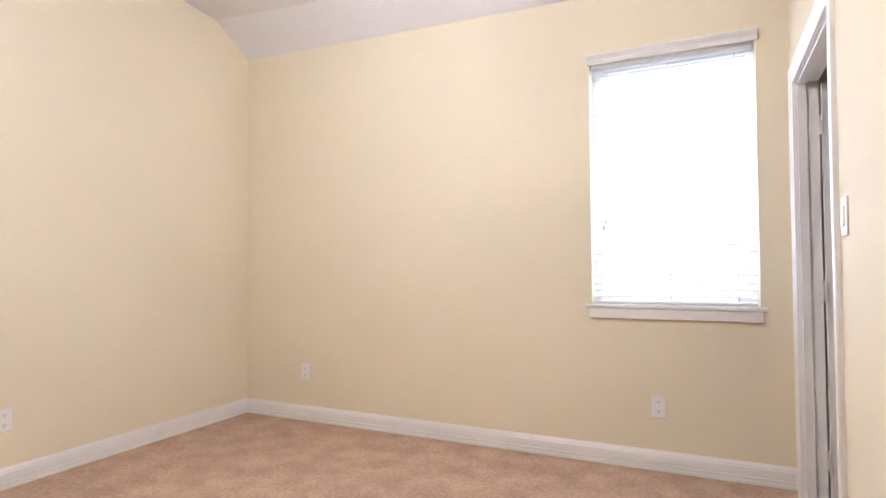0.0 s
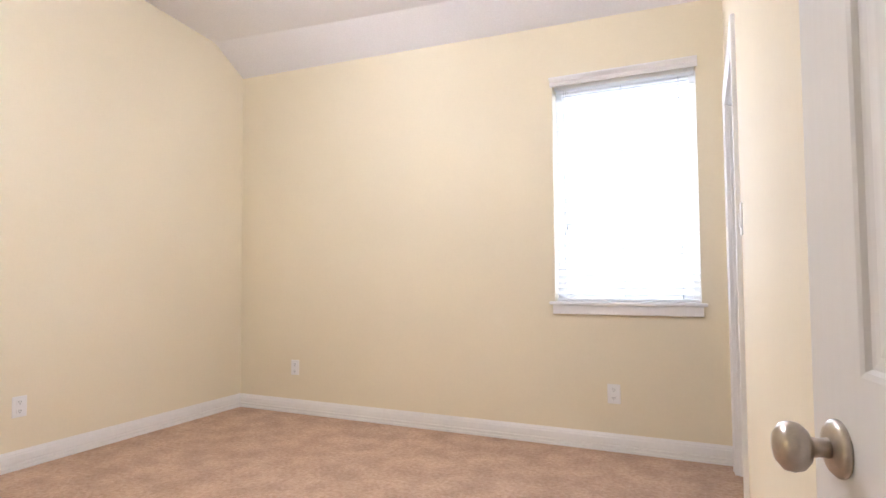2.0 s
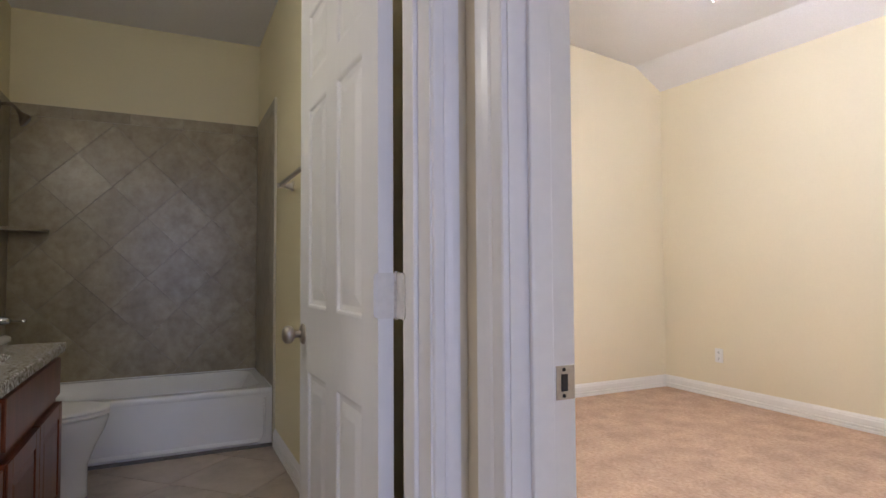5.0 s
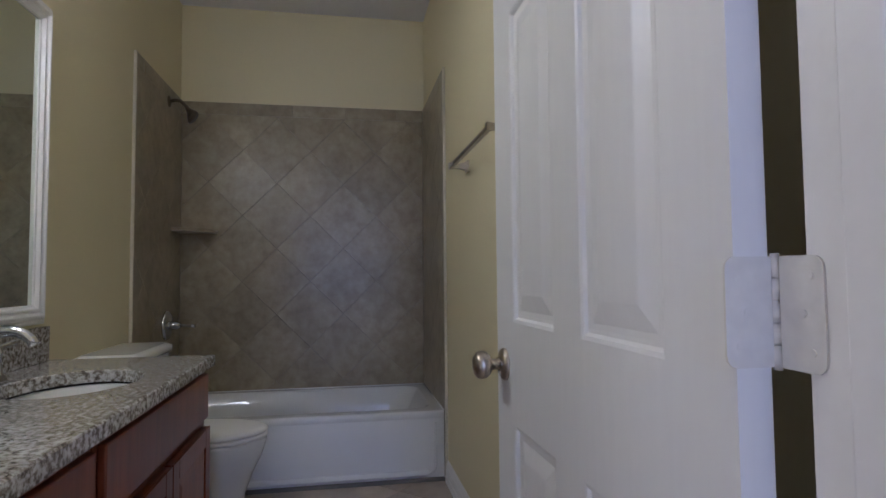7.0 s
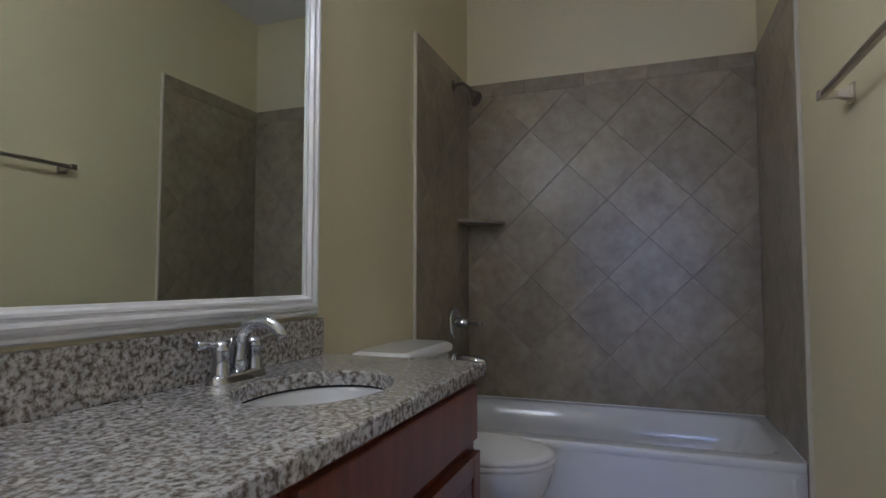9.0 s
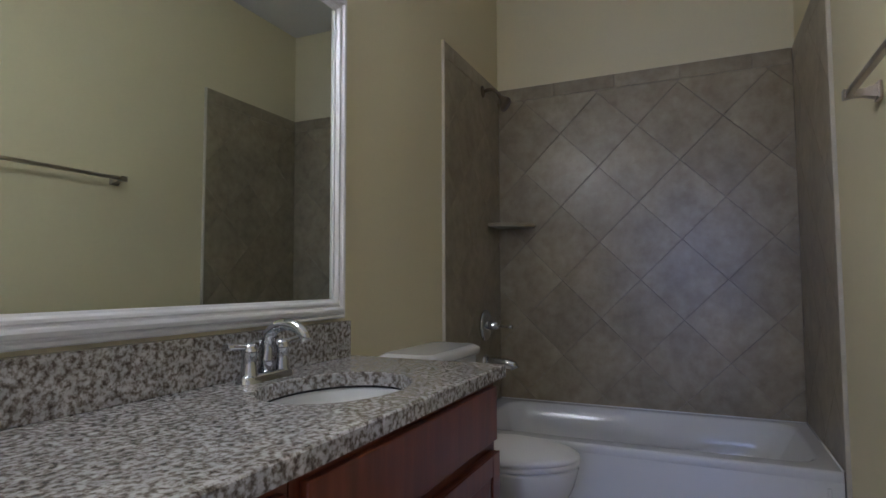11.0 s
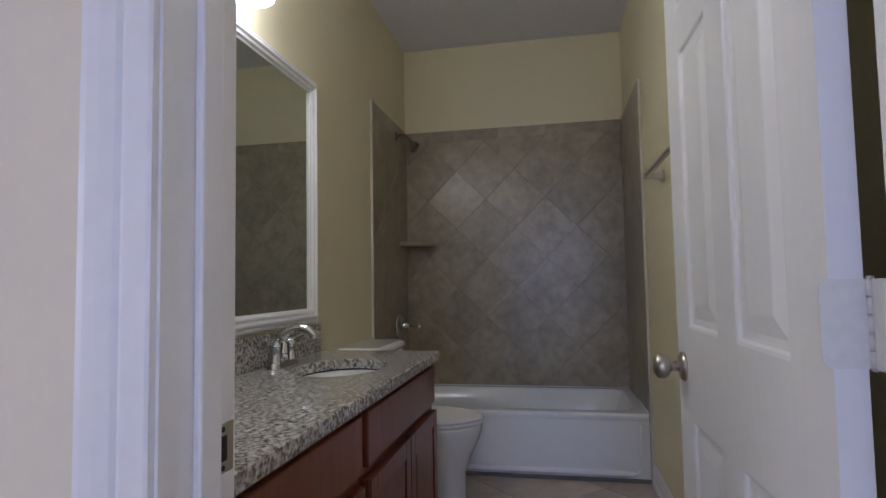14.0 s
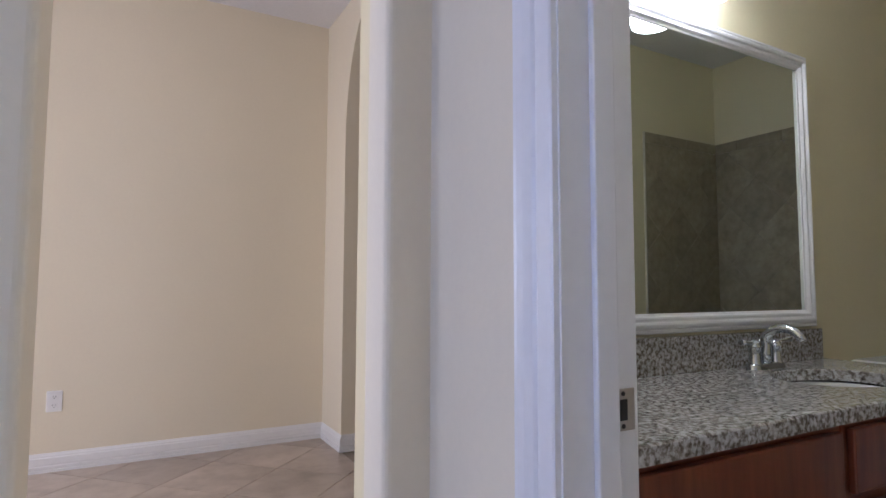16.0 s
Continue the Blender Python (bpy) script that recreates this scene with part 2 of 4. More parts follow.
def extrude_profile(bm, profile, a, b, across, out, cut_a=0.0, cut_b=0.0):
    """A moulding: profile of (across, out) swept from a to b; cut_a, cut_b mitre the ends (shift along per unit across)."""
    a, b, across, out = Vector(a), Vector(b), Vector(across), Vector(out)
    d = (b - a).normalized()
    r0 = [bm.verts.new(a + across * p + out * q + d * (cut_a * p)) for p, q in profile]
    r1 = [bm.verts.new(b + across * p + out * q + d * (cut_b * p)) for p, q in profile]
    n = len(profile)
    for k in range(n):
        bm.faces.new((r0[k], r0[(k + 1) % n], r1[(k + 1) % n], r1[k]))
    bm.faces.new(r0[::-1])
    bm.faces.new(r1)
    return bm


def mesh_of(name, bm, mat):
    bmesh.ops.recalc_face_normals(bm, faces=bm.faces)
    me = bpy.data.meshes.new(name)
    bm.to_mesh(me)
    bm.free()
    me.materials.append(mat)
    return me


def part(name, bm, mat, parent=None, label=""):
    ob = new(name, mesh_of(name, bm, mat))
    ob.parent = parent
    return tagged(ob, label=label)


def structure(name, bm, mat, label, category):
    return tagged(part(name, bm, mat), label, category, kind="structure")


def thing(name, label, category, m=None, group="", kind=""):
    ob = new(name)
    ob.empty_display_size = 0.1
    if m is not None:
        ob.matrix_world = m
    return tagged(ob, label, category, group, kind)


def mesh_thing(name, bm, mat, label, category, group=""):
    return tagged(part(name, bm, mat), label, category, group)


NB = bmesh.new

# ---- plan ----
TOP = 3.30
Y_WIN, X_LEFT, X_CLOSET, Y_BDOOR = 3.295, -3.35, 0.44, -0.36     # bedroom faces
Y_HALL = -0.487                                                    # hall face of the bedroom door wall
X_HALL, X_BATH = -0.315, -0.452                                    # hall and bathroom faces of the bathroom door wall
Y_BR, Y_BL, X_BB = -0.42, -1.95, -3.75                             # bathroom right, left and back faces
B0, B1 = -0.160, 0.652                                              # bedroom doorway along x
A0, A1 = -1.306, -0.566                                            # bathroom doorway along y
DH = 2.06
WX0, WX1, WZ0, WZ1 = -0.60, 0.283, 0.935, 2.382                    # window opening
C0, C1 = 2.16, 3.12                                                # closet doorway along y
H_BATH = 2.82


# ---- walls, floors, ceilings ----
def wall(name, boxes, label, mat=CREAM):
    bm = NB()
    for b in boxes:
        box(bm, *b)
    return structure(name, bm, mat, label, "wall")


wall("wall_bedroom_window", [(-3.5, WX0, Y_WIN, 3.46, 0, TOP), (WX1, 1.4, Y_WIN, 3.46, 0, TOP), (WX0, WX1, Y_WIN, 3.46, 0, WZ0), (WX0, WX1, Y_WIN, 3.46, WZ1, TOP)],
     "cream painted bedroom wall around the bright window")
wall("wall_bedroom_left", [(-3.5, X_LEFT, Y_BDOOR, Y_WIN, 0, TOP)], "plain cream painted bedroom wall with one outlet")
wall("wall_bedroom_closet", [(X_CLOSET, 0.54, 0.50, C0 - 0.02, 0, TOP), (X_CLOSET, 0.54, C1 + 0.02, Y_WIN, 0, TOP), (X_CLOSET, 0.54, C0 - 0.02, C1 + 0.02, DH + 0.02, TOP), (0.54, 0.80, 0.50, 0.62, 0, TOP)],
     "cream painted bedroom wall with the closet doorway")
wall("wall_bedroom_entry", [(0.80, 0.92, Y_BDOOR, 0.62, 0, TOP)], "cream painted wall behind the open bedroom door")
wall("wall_closet", [(1.30, 1.42, 0.50, Y_WIN, 0, TOP), (0.92, 1.30, 0.50, 0.62, 0, TOP)], "plain dark closet back wall")
wall("wall_bedroom_door", [(X_BATH, B0 - 0.02, Y_HALL, Y_BDOOR, 0, TOP), (B1 + 0.02, 3.5, Y_HALL, Y_BDOOR, 0, TOP), (B0 - 0.02, B1 + 0.02, Y_HALL, Y_BDOOR, DH + 0.02, TOP)],
     "cream painted wall holding the bedroom doorway")
wall("wall_bath_right", [(-3.9, X_BATH, Y_BR, Y_BDOOR, 0, TOP)], "cream painted bathroom wall behind the open door, yellowish light put into its colour", CREAM_BATH_LIT)
wall("wall_bath_back", [(-3.9, X_BB, -2.10, Y_BR, 0, TOP)], "cream painted bathroom wall above the tiled tub, yellowish light put into its colour", CREAM_BATH_LIT)
wall("wall_bath_left", [(-3.75, X_HALL, -2.10, Y_BL, 0, TOP)], "cream painted bathroom wall behind vanity and toilet, yellowish light put into its colour", CREAM_BATH_LIT)
wall("wall_bath_door", [(X_BATH, X_HALL, Y_BL, A0 - 0.02, 0, TOP), (X_BATH, X_HALL, A1 + 0.02, Y_HALL, 0, TOP), (X_BATH, X_HALL, A0 - 0.02, A1 + 0.02, DH + 0.02, TOP)],
     "cream painted wall holding the bathroom doorway")


def rounded_wall_end(name, x0, x1, y0, y1, label):
    """A stub wall with bullnose corners."""
    bm = NB()
    box(bm, x0, x1, y0, y1, 0, TOP)
    es = [e for e in bm.edges if abs(e.verts[0].co.z - e.verts[1].co.z) > 1]
    bmesh.ops.bevel(bm, geom=es, offset=0.016, segments=4, affect="EDGES", profile=0.5)
    return structure(name, bm, CREAM, label, "wall")


rounded_wall_end("wall_passage_west", X_HALL - 0.03, -0.219, -1.80, -1.69, "cream stub wall with rounded corners at the passage")
rounded_wall_end("wall_passage_east", 0.335, 3.5, -1.87, -1.72, "cream wall end with rounded corners at the passage")
# the gap from x 1.2 to 2.4 is unseen, added for the south lamp
wall("wall_hall_far", [(-2.6, 1.2, -4.92, -4.78, 0, TOP), (2.4, 3.5, -4.92, -4.78, 0, TOP), (1.2, 2.4, -4.92, -4.78, 0, 0.6), (1.2, 2.4, -4.92, -4.78, 2.2, TOP)], "cream painted far hall wall with an outlet low down")
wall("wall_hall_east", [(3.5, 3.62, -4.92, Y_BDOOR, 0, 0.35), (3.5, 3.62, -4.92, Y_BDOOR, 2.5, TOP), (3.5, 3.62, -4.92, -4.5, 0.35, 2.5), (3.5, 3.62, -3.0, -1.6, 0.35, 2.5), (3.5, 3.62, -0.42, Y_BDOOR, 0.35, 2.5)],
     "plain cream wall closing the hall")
wall("wall_behind_arch", [(-2.6, -2.48, -4.78, -2.10, 0, TOP)], "cream wall seen through the arch")

# arched opening in the wall at the far end of the hall
AR0, AR1, ARS, ARH, ARX0, ARX1 = -4.36, -3.30, 2.10, 2.98, -1.22, -1.06
bm = NB()
box(bm, ARX0, ARX1, -4.78, AR0, 0, TOP)
box(bm, ARX0, ARX1, AR1, -2.10, 0, TOP)
steps = 24
pts = [(AR0 + (AR1 - AR0) * (1 - math.cos(math.pi * k / steps)) / 2, ARS + (ARH - ARS) * math.sin(math.pi * k / steps)) for k in range(steps + 1)]
for (ya, za), (yb, zb) in zip(pts, pts[1:]):
    vs = [bm.verts.new(p) for p in ((ARX1, ya, za), (ARX1, yb, zb), (ARX1, yb, TOP), (ARX1, ya, TOP), (ARX0, ya, za), (ARX0, yb, zb), (ARX0, yb, TOP), (ARX0, ya, TOP))]
    for q in ((0, 1, 2, 3), (7, 6, 5, 4), (0, 4, 5, 1)):
        bm.faces.new([vs[i] for i in q])
bmesh.ops.remove_doubles(bm, verts=bm.verts, dist=0.0005)
structure("wall_arch", bm, CREAM, "cream wall with a tall arched opening", "wall")

bm = NB()
box(bm, -3.5, 1.42, Y_HALL + 0.08, 3.46, -0.12, 0.0)
structure("floor_bedroom", bm, CARPET, "beige cut-pile carpet with mottled footmarks", "carpet")
FZ, FB = 0.012, 0.045
bm = NB()
box(bm, -3.9, 3.62, -4.92, Y_HALL + 0.08, -0.12, FZ - 0.004)
structure("floor", bm, GROUT, "grouted beige tile floor of the hall", "floor")
bm = NB()
box(bm, X_BB, -0.40, Y_BL, Y_BR, FZ - 0.0035, FB - 0.004)
structure("floor_bathroom", bm, GROUT, "grouted beige tile floor of the bathroom", "floor")

CR_Z, CW_L, CW_R = 3.185, 2.858, 2.748
bm = NB()
curve = [(Y_BDOOR - 0.1, 0.0), (2.1, 0.0), (2.35, 0.01), (2.52, 0.035), (2.66, 0.08), (2.78, 0.15), (2.89, 0.26), (3.02, 0.47), (3.295, 1.0), (3.46, 1.30)]
rows = []
for y, f in curve:
    rows.append([bm.verts.new((-3.5, y, CR_Z - f * (CR_Z - CW_L))), bm.verts.new((1.42, y, CR_Z - f * (CR_Z - CW_R)))])
for (a, b), (c, d) in zip(rows, rows[1:]):
    bm.faces.new((a, b, d, c)).smooth = True
top = [bm.verts.new(v.co + Vector((0, 0, 0.25))) for r in (rows[0], rows[-1]) for v in r]
bm.faces.new((top[0], top[1], top[3], top[2]))
bm.faces.new((rows[0][0], rows[0][1], top[1], top[0]))
bm.faces.new((rows[-1][0], rows[-1][1], top[3], top[2]))
structure("ceiling_bedroom", bm, CEIL, "white ceiling sloping down to the window wall", "ceiling")
bm = NB()
box(bm, X_BB, X_BATH, Y_BL, Y_BR, H_BATH, H_BATH + 0.1)
structure("ceiling_bathroom", bm, CEIL, "plain white bathroom ceiling", "ceiling")
bm = NB()
box(bm, -2.6, 3.62, -4.92, Y_HALL, 3.06, 3.16)
structure("ceiling_hall", bm, CEIL, "plain white hall ceiling", "ceiling")

# ---- baseboards and door trim ----
BASE_PROFILE = [(0, 0), (0, 0.016), (0.018, 0.016), (0.021, 0.011), (0.025, 0.011), (0.028, 0.016), (0.043, 0.016), (0.047, 0.009), (0.053, 0.009), (0.056, 0.0145), (0.098, 0.014), (0.104, 0.010), (0.112, 0.010),
                (0.122, 0.005), (0.130, 0.003), (0.130, 0)]
BASE_PROFILE = [(0.86 * p, q) for p, q in BASE_PROFILE]


def baseboard(name, a, b, out, z=0.0):
    bm = NB()
    extrude_profile(bm, BASE_PROFILE, (*a, z), (*b, z), (0, 0, 1), (*out, 0))
    return structure(name, bm, TRIM, "white moulded baseboard along the wall", "baseboard")


baseboard("baseboard", (X_LEFT + 0.016, Y_WIN), (X_CLOSET, Y_WIN), (0, -1))
baseboard("baseboard", (X_LEFT, Y_BDOOR), (X_LEFT, Y_WIN), (1, 0))
baseboard("baseboard", (X_CLOSET, 0.50), (X_CLOSET, C0 - 0.09), (-1, 0))
baseboard("baseboard", (X_LEFT + 0.016, Y_BDOOR), (B0 - 0.10, Y_BDOOR), (0, 1))
baseboard("baseboard", (-2.95, Y_BR), (X_BATH, Y_BR), (0, -1), FB)
baseboard("baseboard", (-1.06, -4.78), (3.5, -4.78), (0, 1), FZ)
baseboard("baseboard", (-1.06, -4.764), (-1.06, AR0 + 0.016), (1, 0), FZ)
baseboard("baseboard", (-1.06, AR0), (-1.22, AR0), (0, 1), FZ)
baseboard("baseboard", (X_HALL, -1.69), (X_HALL, A0 - 0.10), (1, 0), FZ)
baseboard("baseboard", (X_HALL + 0.016, -1.69), (-0.219, -1.69), (0, 1), FZ)
baseboard("baseboard", (-0.219, -1.69), (-0.219, -1.80), (1, 0), FZ)

CASE_PROFILE = [(0, 0), (0, 0.010), (0.004, 0.0120), (0.030, 0.0135), (0.035, 0.0115), (0.041, 0.0150), (0.058, 0.0180), (0.072, 0.0190), (0.080, 0.0185), (0.083, 0.0150), (0.083, 0)]


def door_frame(name, axis, lo, hi, face_a, face_b, label, stop_at, stop_out, floor_z=0.0, sides=("a", "b"), narrow=1.0):
    """Jambs, stop and mitred casing for a doorway from lo to hi along axis, in a wall from face_a to face_b."""
    root = thing(name, label, "door frame", kind="structure")
    turn = (lambda u, v: (u, v)) if axis == "x" else (lambda u, v: (v, u))

    def slab(bm, u0, u1, v0, v1, z0, z1, bevel=0.0):
        (x0, y0), (x1, y1) = turn(u0, v0), turn(u1, v1)
        box(bm, min(x0, x1), max(x0, x1), min(y0, y1), max(y0, y1), z0, z1, bevel)

    for u0, u1, z0, z1 in ((lo - 0.018, lo, floor_z, DH), (hi, hi + 0.018, floor_z, DH), (lo - 0.018, hi + 0.018, DH, DH + 0.018)):
        bm = NB()
        slab(bm, u0, u1, face_a, face_b, z0, z1)
        part("jamb", bm, TRIM, root)
    for u0, u1, z0, z1 in ((lo, lo + 0.011, floor_z, DH - 0.011), (hi - 0.011, hi, floor_z, DH - 0.011), (lo, hi, DH - 0.011, DH)):
        bm = NB()
        slab(bm, u0, u1, stop_at, stop_out, z0, z1, 0.003)
        part("stop", bm, TRIM, root)
    for key, face, sgn in (("a", face_a, -1), ("b", face_b, 1)):
        if key not in sides:
            continue
        s = sgn if face_b > face_a else -sgn
        out = (*turn(0, s), 0)
        for edge, away in ((lo - 0.004, -1), (hi + 0.004, 1)):
            bm = NB()
            across = (*turn(away, 0), 0)
            k = narrow if (away == 1 and axis == "y") else 1.0
            prof = [(p * k, q) for p, q in CASE_PROFILE]
            extrude_profile(bm, prof, (*turn(edge, face), floor_z), (*turn(edge, face), DH + 0.004), across, out, 0, 1 / k)
            part("casing", bm, TRIM, root)
        bm = NB()
        extrude_profile(bm, CASE_PROFILE, (*turn(lo - 0.004, face), DH + 0.004), (*turn(hi + 0.004, face), DH + 0.004), (0, 0, 1), out, -1, 1)
        part("casing", bm, TRIM, root)
    return root


frame_b = door_frame("door_frame_bedroom", "x", B0, B1, Y_HALL, Y_BDOOR, "white painted bedroom door frame with moulded casing", -0.45, -0.405)
frame_a = door_frame("door_frame_bathroom", "y", A0, A1, X_HALL, X_BATH, "white painted bathroom door frame with moulded casing", -0.37, -0.412, FZ, narrow=0.62)
frame_c = door_frame("door_frame_closet", "y", C0, C1, X_CLOSET, 0.54, "white painted closet door frame with moulded casing", 0.45, 0.49, sides=("a",))


def strike_plate(parent, m):
    """Plate in the plane x=0 facing +x, latch hole and two screws."""
    bm = NB()
    box(bm, 0.0, 0.0025, -0.016, 0.024, -0.030, 0.030, 0.001)
    p = part("strike_plate", bm, NICKEL, parent, "brushed nickel strike plate")
    p.matrix_local = m
    bm = NB()
    box(bm, 0.0026, 0.0034, -0.006, 0.008, -0.015, 0.015)
    part("latch_hole", bm, DARK, p)
    bm = NB()
    for z in (-0.023, 0.023):
        tube(bm, (0.0024, 0.0, z), (0.0036, 0.0, z), 0.0035, segs=10)
    part("screw", bm, DARK, p)


strike_plate(frame_b, pose(B0, -0.379, 0.915))
strike_plate(frame_a, pose(0, 0, 0) @ Matrix.Translation((-0.426, A0, 0.918)) @ Matrix.Rotation(radians(90), 4, "Z"))



def jamb_leaf(parent, m, z):
    """Hinge leaf lying on the jamb: in the plane x=0 facing +x, running to +y."""
    bm = NB()
    pts = [(0.0, -0.049), (0.0, 0.049)]
    for cy, cz, a0 in ((0.036, 0.038, 90), (0.036, -0.038, 0)):
        for k in range(5):
            a = radians(a0 - 90 * k / 4)
            pts.append((cy + 0.011 * math.cos(a), cz + 0.011 * math.sin(a)))
    lo = [bm.verts.new((0.0002, y, zz)) for y, zz in pts]
    hi = [bm.verts.new((0.0025, y, zz)) for y, zz in pts]
    bm.faces.new(lo)
    bm.faces.new(hi[::-1])
    for k in range(len(pts)):
        bm.faces.new((lo[k], lo[(k + 1) % len(pts)], hi[(k + 1) % len(pts)], hi[k]))
    p = part("hinge_leaf", bm, HINGE, parent, "painted steel hinge leaf")
    p.matrix_local = m @ Matrix.Translation((0, 0, z))
    bm = NB()
    for y, zz in ((0.034, 0.032), (0.026, 0.0), (0.034, -0.032)):
        tube(bm, (0.0024, y, zz), (0.0034, y, zz), 0.0034, segs=12)
    part("screw", bm, HINGE, p)


for z in (0.224, 1.061, 1.844):
    jamb_leaf(frame_a, Matrix.Translation((-0.486, A1, 0)) @ Matrix.Rotation(radians(-90), 4, "Z"), z)
    jamb_leaf(frame_b, Matrix.Translation((B1, -0.352, 0)) @ Matrix.Rotation(radians(180), 4, "Z"), z)
    jamb_leaf(frame_c, Matrix.Translation((0.546, C1, 0)) @ Matrix.Rotation(radians(-90), 4, "Z"), z)


# ---- six-panel doors ----
def door_face(bm, panels, w, h, side, t, xs, zs, cells):
    """One face at y = side*t/2, with sunk and raised panels in the given cells."""
    y = side * t / 2
    for i in range(len(xs) - 1):
        for k in range(len(zs) - 1):
            x0, x1, z0, z1 = xs[i], xs[i + 1], zs[k], zs[k + 1]
            if (i, k) not in cells:
                bm.faces.new([bm.verts.new(p) for p in ((x0, y, z0), (x1, y, z0), (x1, y, z1), (x0, y, z1))])
                continue
            rings = [(0, 0), (0.006, 0.002), (0.010, 0.007), (0.016, 0.008), (0.024, 0.0085), (0.052, 0.002), (0.056, 0.0015)]
            tgt = panels.setdefault((i, k), NB())
            prev, holder = None, None
            for n, (inset, deep) in enumerate(rings):
                b = bm if n <= 4 else tgt
                if n == 5:
                    ins, dp = rings[4]
                    prev = [tgt.verts.new(p) for p in ((x0 + ins, y - side * dp, z0 + ins), (x1 - ins, y - side * dp, z0 + ins), (x1 - ins, y - side * dp, z1 - ins), (x0 + ins, y - side * dp, z1 - ins))]
                cur = [b.verts.new(p) for p in ((x0 + inset, y - side * deep, z0 + inset), (x1 - inset, y - side * deep, z0 + inset), (x1 - inset, y - side * deep, z1 - inset), (x0 + inset, y - side * deep, z1 - inset))]
                if prev:
                    for e in range(4):
                        b.faces.new((prev[e], prev[(e + 1) % 4], cur[(e + 1) % 4], cur[e]))
                prev = cur
            tgt.faces.new(prev)


def knob(parent, x, z, side, t):
    root = part("rosette", lathe(NB(), [(0.0, 0.0), (0.033, 0.0), (0.033, 0.004), (0.028, 0.009), (0.018, 0.012), (0.0, 0.012)]), NICKEL, parent, "round brushed nickel rosette")
    root.matrix_local = Matrix.Translation((x, side * t / 2, z)) @ Matrix.Rotation(radians(-90 * side), 4, "X")
    part("knob", lathe(NB(), [(0.0, 0.010), (0.012, 0.011), (0.0105, 0.022), (0.012, 0.030), (0.020, 0.034), (0.0265, 0.041), (0.0285, 0.050), (0.0265, 0.059), (0.018, 0.066), (0.006, 0.0685), (0.0, 0.0687)]),
         NICKEL, root, "brushed nickel ball knob")


def hinge(parent, z, t, fold):
    """Butt hinge at the door's pivot (0,0): a leaf on the door edge and the barrel."""
    def leaf(name, m):
        bm = NB()
        pts = []
        for cy, cz, a0 in ((-0.036, 0.038, 90), (-0.036, -0.038, 180)):
            for k in range(5):
                a = radians(a0 + 90 * k / 4)
                pts.append((cy + 0.011 * math.cos(a), cz + 0.011 * math.sin(a)))
        pts += [(0.0, -0.049), (0.0, 0.049)]
        lo = [bm.verts.new((0.0005, y, zz)) for y, zz in pts]
        hi = [bm.verts.new((-0.002, y, zz)) for y, zz in pts]
        bm.faces.new(lo)
        bm.faces.new(hi[::-1])
        for k in range(len(pts)):
            bm.faces.new((lo[k], lo[(k + 1) % len(pts)], hi[(k + 1) % len(pts)], hi[k]))
        p = part(name, bm, HINGE, parent, "painted steel hinge leaf")
        p.matrix_local = m
        bm = NB()
        for y, zz in ((-0.034, 0.030), (-0.026, 0.0), (-0.034, -0.030)):
            tube(bm, (-0.0015, y, zz), (-0.0026, y, zz), 0.0034, segs=12)
            box(bm, -0.0030, -0.0026, y - 0.0022, y + 0.0022, zz - 0.0005, zz + 0.0005)
        part("screw", bm, HINGE, p)
        return p

    leaf("hinge_leaf", Matrix.Translation((-0.002, 0.0, z)))
    bm = NB()
    for k in range(5):
        z0 = z - 0.049 + 0.0196 * k
        tube(bm, (-0.001, 0.006, z0 + 0.0007), (-0.001, 0.006, z0 + 0.0189), 0.0065, segs=14)
    tube(bm, (-0.001, 0.006, z - 0.052), (-0.001, 0.006, z + 0.052), 0.004, segs=10)
    part("hinge_barrel", bm, HINGE, parent)


def panel_door(name, label, w, m, fold, hinges=(0.22, 1.057, 1.84), knobs=True, knob_z=0.91, sill=0.0, backset=0.065):
    """Six-panel leaf: pivot edge at x=0, latch edge at x=w; the pivot face is y=0, the other face y=-t."""
    t, h, z0 = 0.035, 2.035, sill + 0.018
    root = thing(name, label, "door", m)
    s, mid = 0.112 * w / 0.76, 0.105 * w / 0.76
    pw = (w - 2 * s - mid) / 2
    xs = [0, s, s + pw, s + pw + mid, w - s, w]
    zs = [z0, 0.25, 0.80, 1.00, 1.625, 1.715, 1.925, h]
    cells = {(i, k) for i in (1, 3) for k in (1, 3, 5)}
    bm, panels = NB(), {}
    for side in (-1, 1):
        door_face(bm, panels, w, h, side, t, xs, zs, cells)
    for q in (((0, 0), (0, 1)), ((w, 0), (w, 1))):
        x = q[0][0]
        bm.faces.new([bm.verts.new(p) for p in ((x, -t / 2, z0), (x, t / 2, z0), (x, t / 2, h), (x, -t / 2, h))])
    for z in (z0, h):
        bm.faces.new([bm.verts.new(p) for p in ((0, -t / 2, z), (w, -t / 2, z), (w, t / 2, z), (0, t / 2, z))])
    bmesh.ops.remove_doubles(bm, verts=bm.verts, dist=0.0002)
    leaf = part("leaf", bm, DOOR, root)
    leaf.location = (0, -t / 2, 0)
    for b in panels.values():
        p = part("panel", b, DOOR, root)
        p.location = (0, -t / 2, 0)
    for z in hinges:
        hinge(root, z, t, fold)
    if knobs:
        for side in (-1, 1):
            e = new("knob_set")
            e.parent = root
            e.location = (0, -t / 2, 0)
            knob(e, w - backset, knob_z, side, t)
        bm = NB()
        box(bm, w - 0.0005, w + 0.0015, -t / 2 - 0.012, -t / 2 + 0.012, knob_z - 0.028, knob_z + 0.028)
        part("latch_plate", bm, NICKEL, root)
    return root


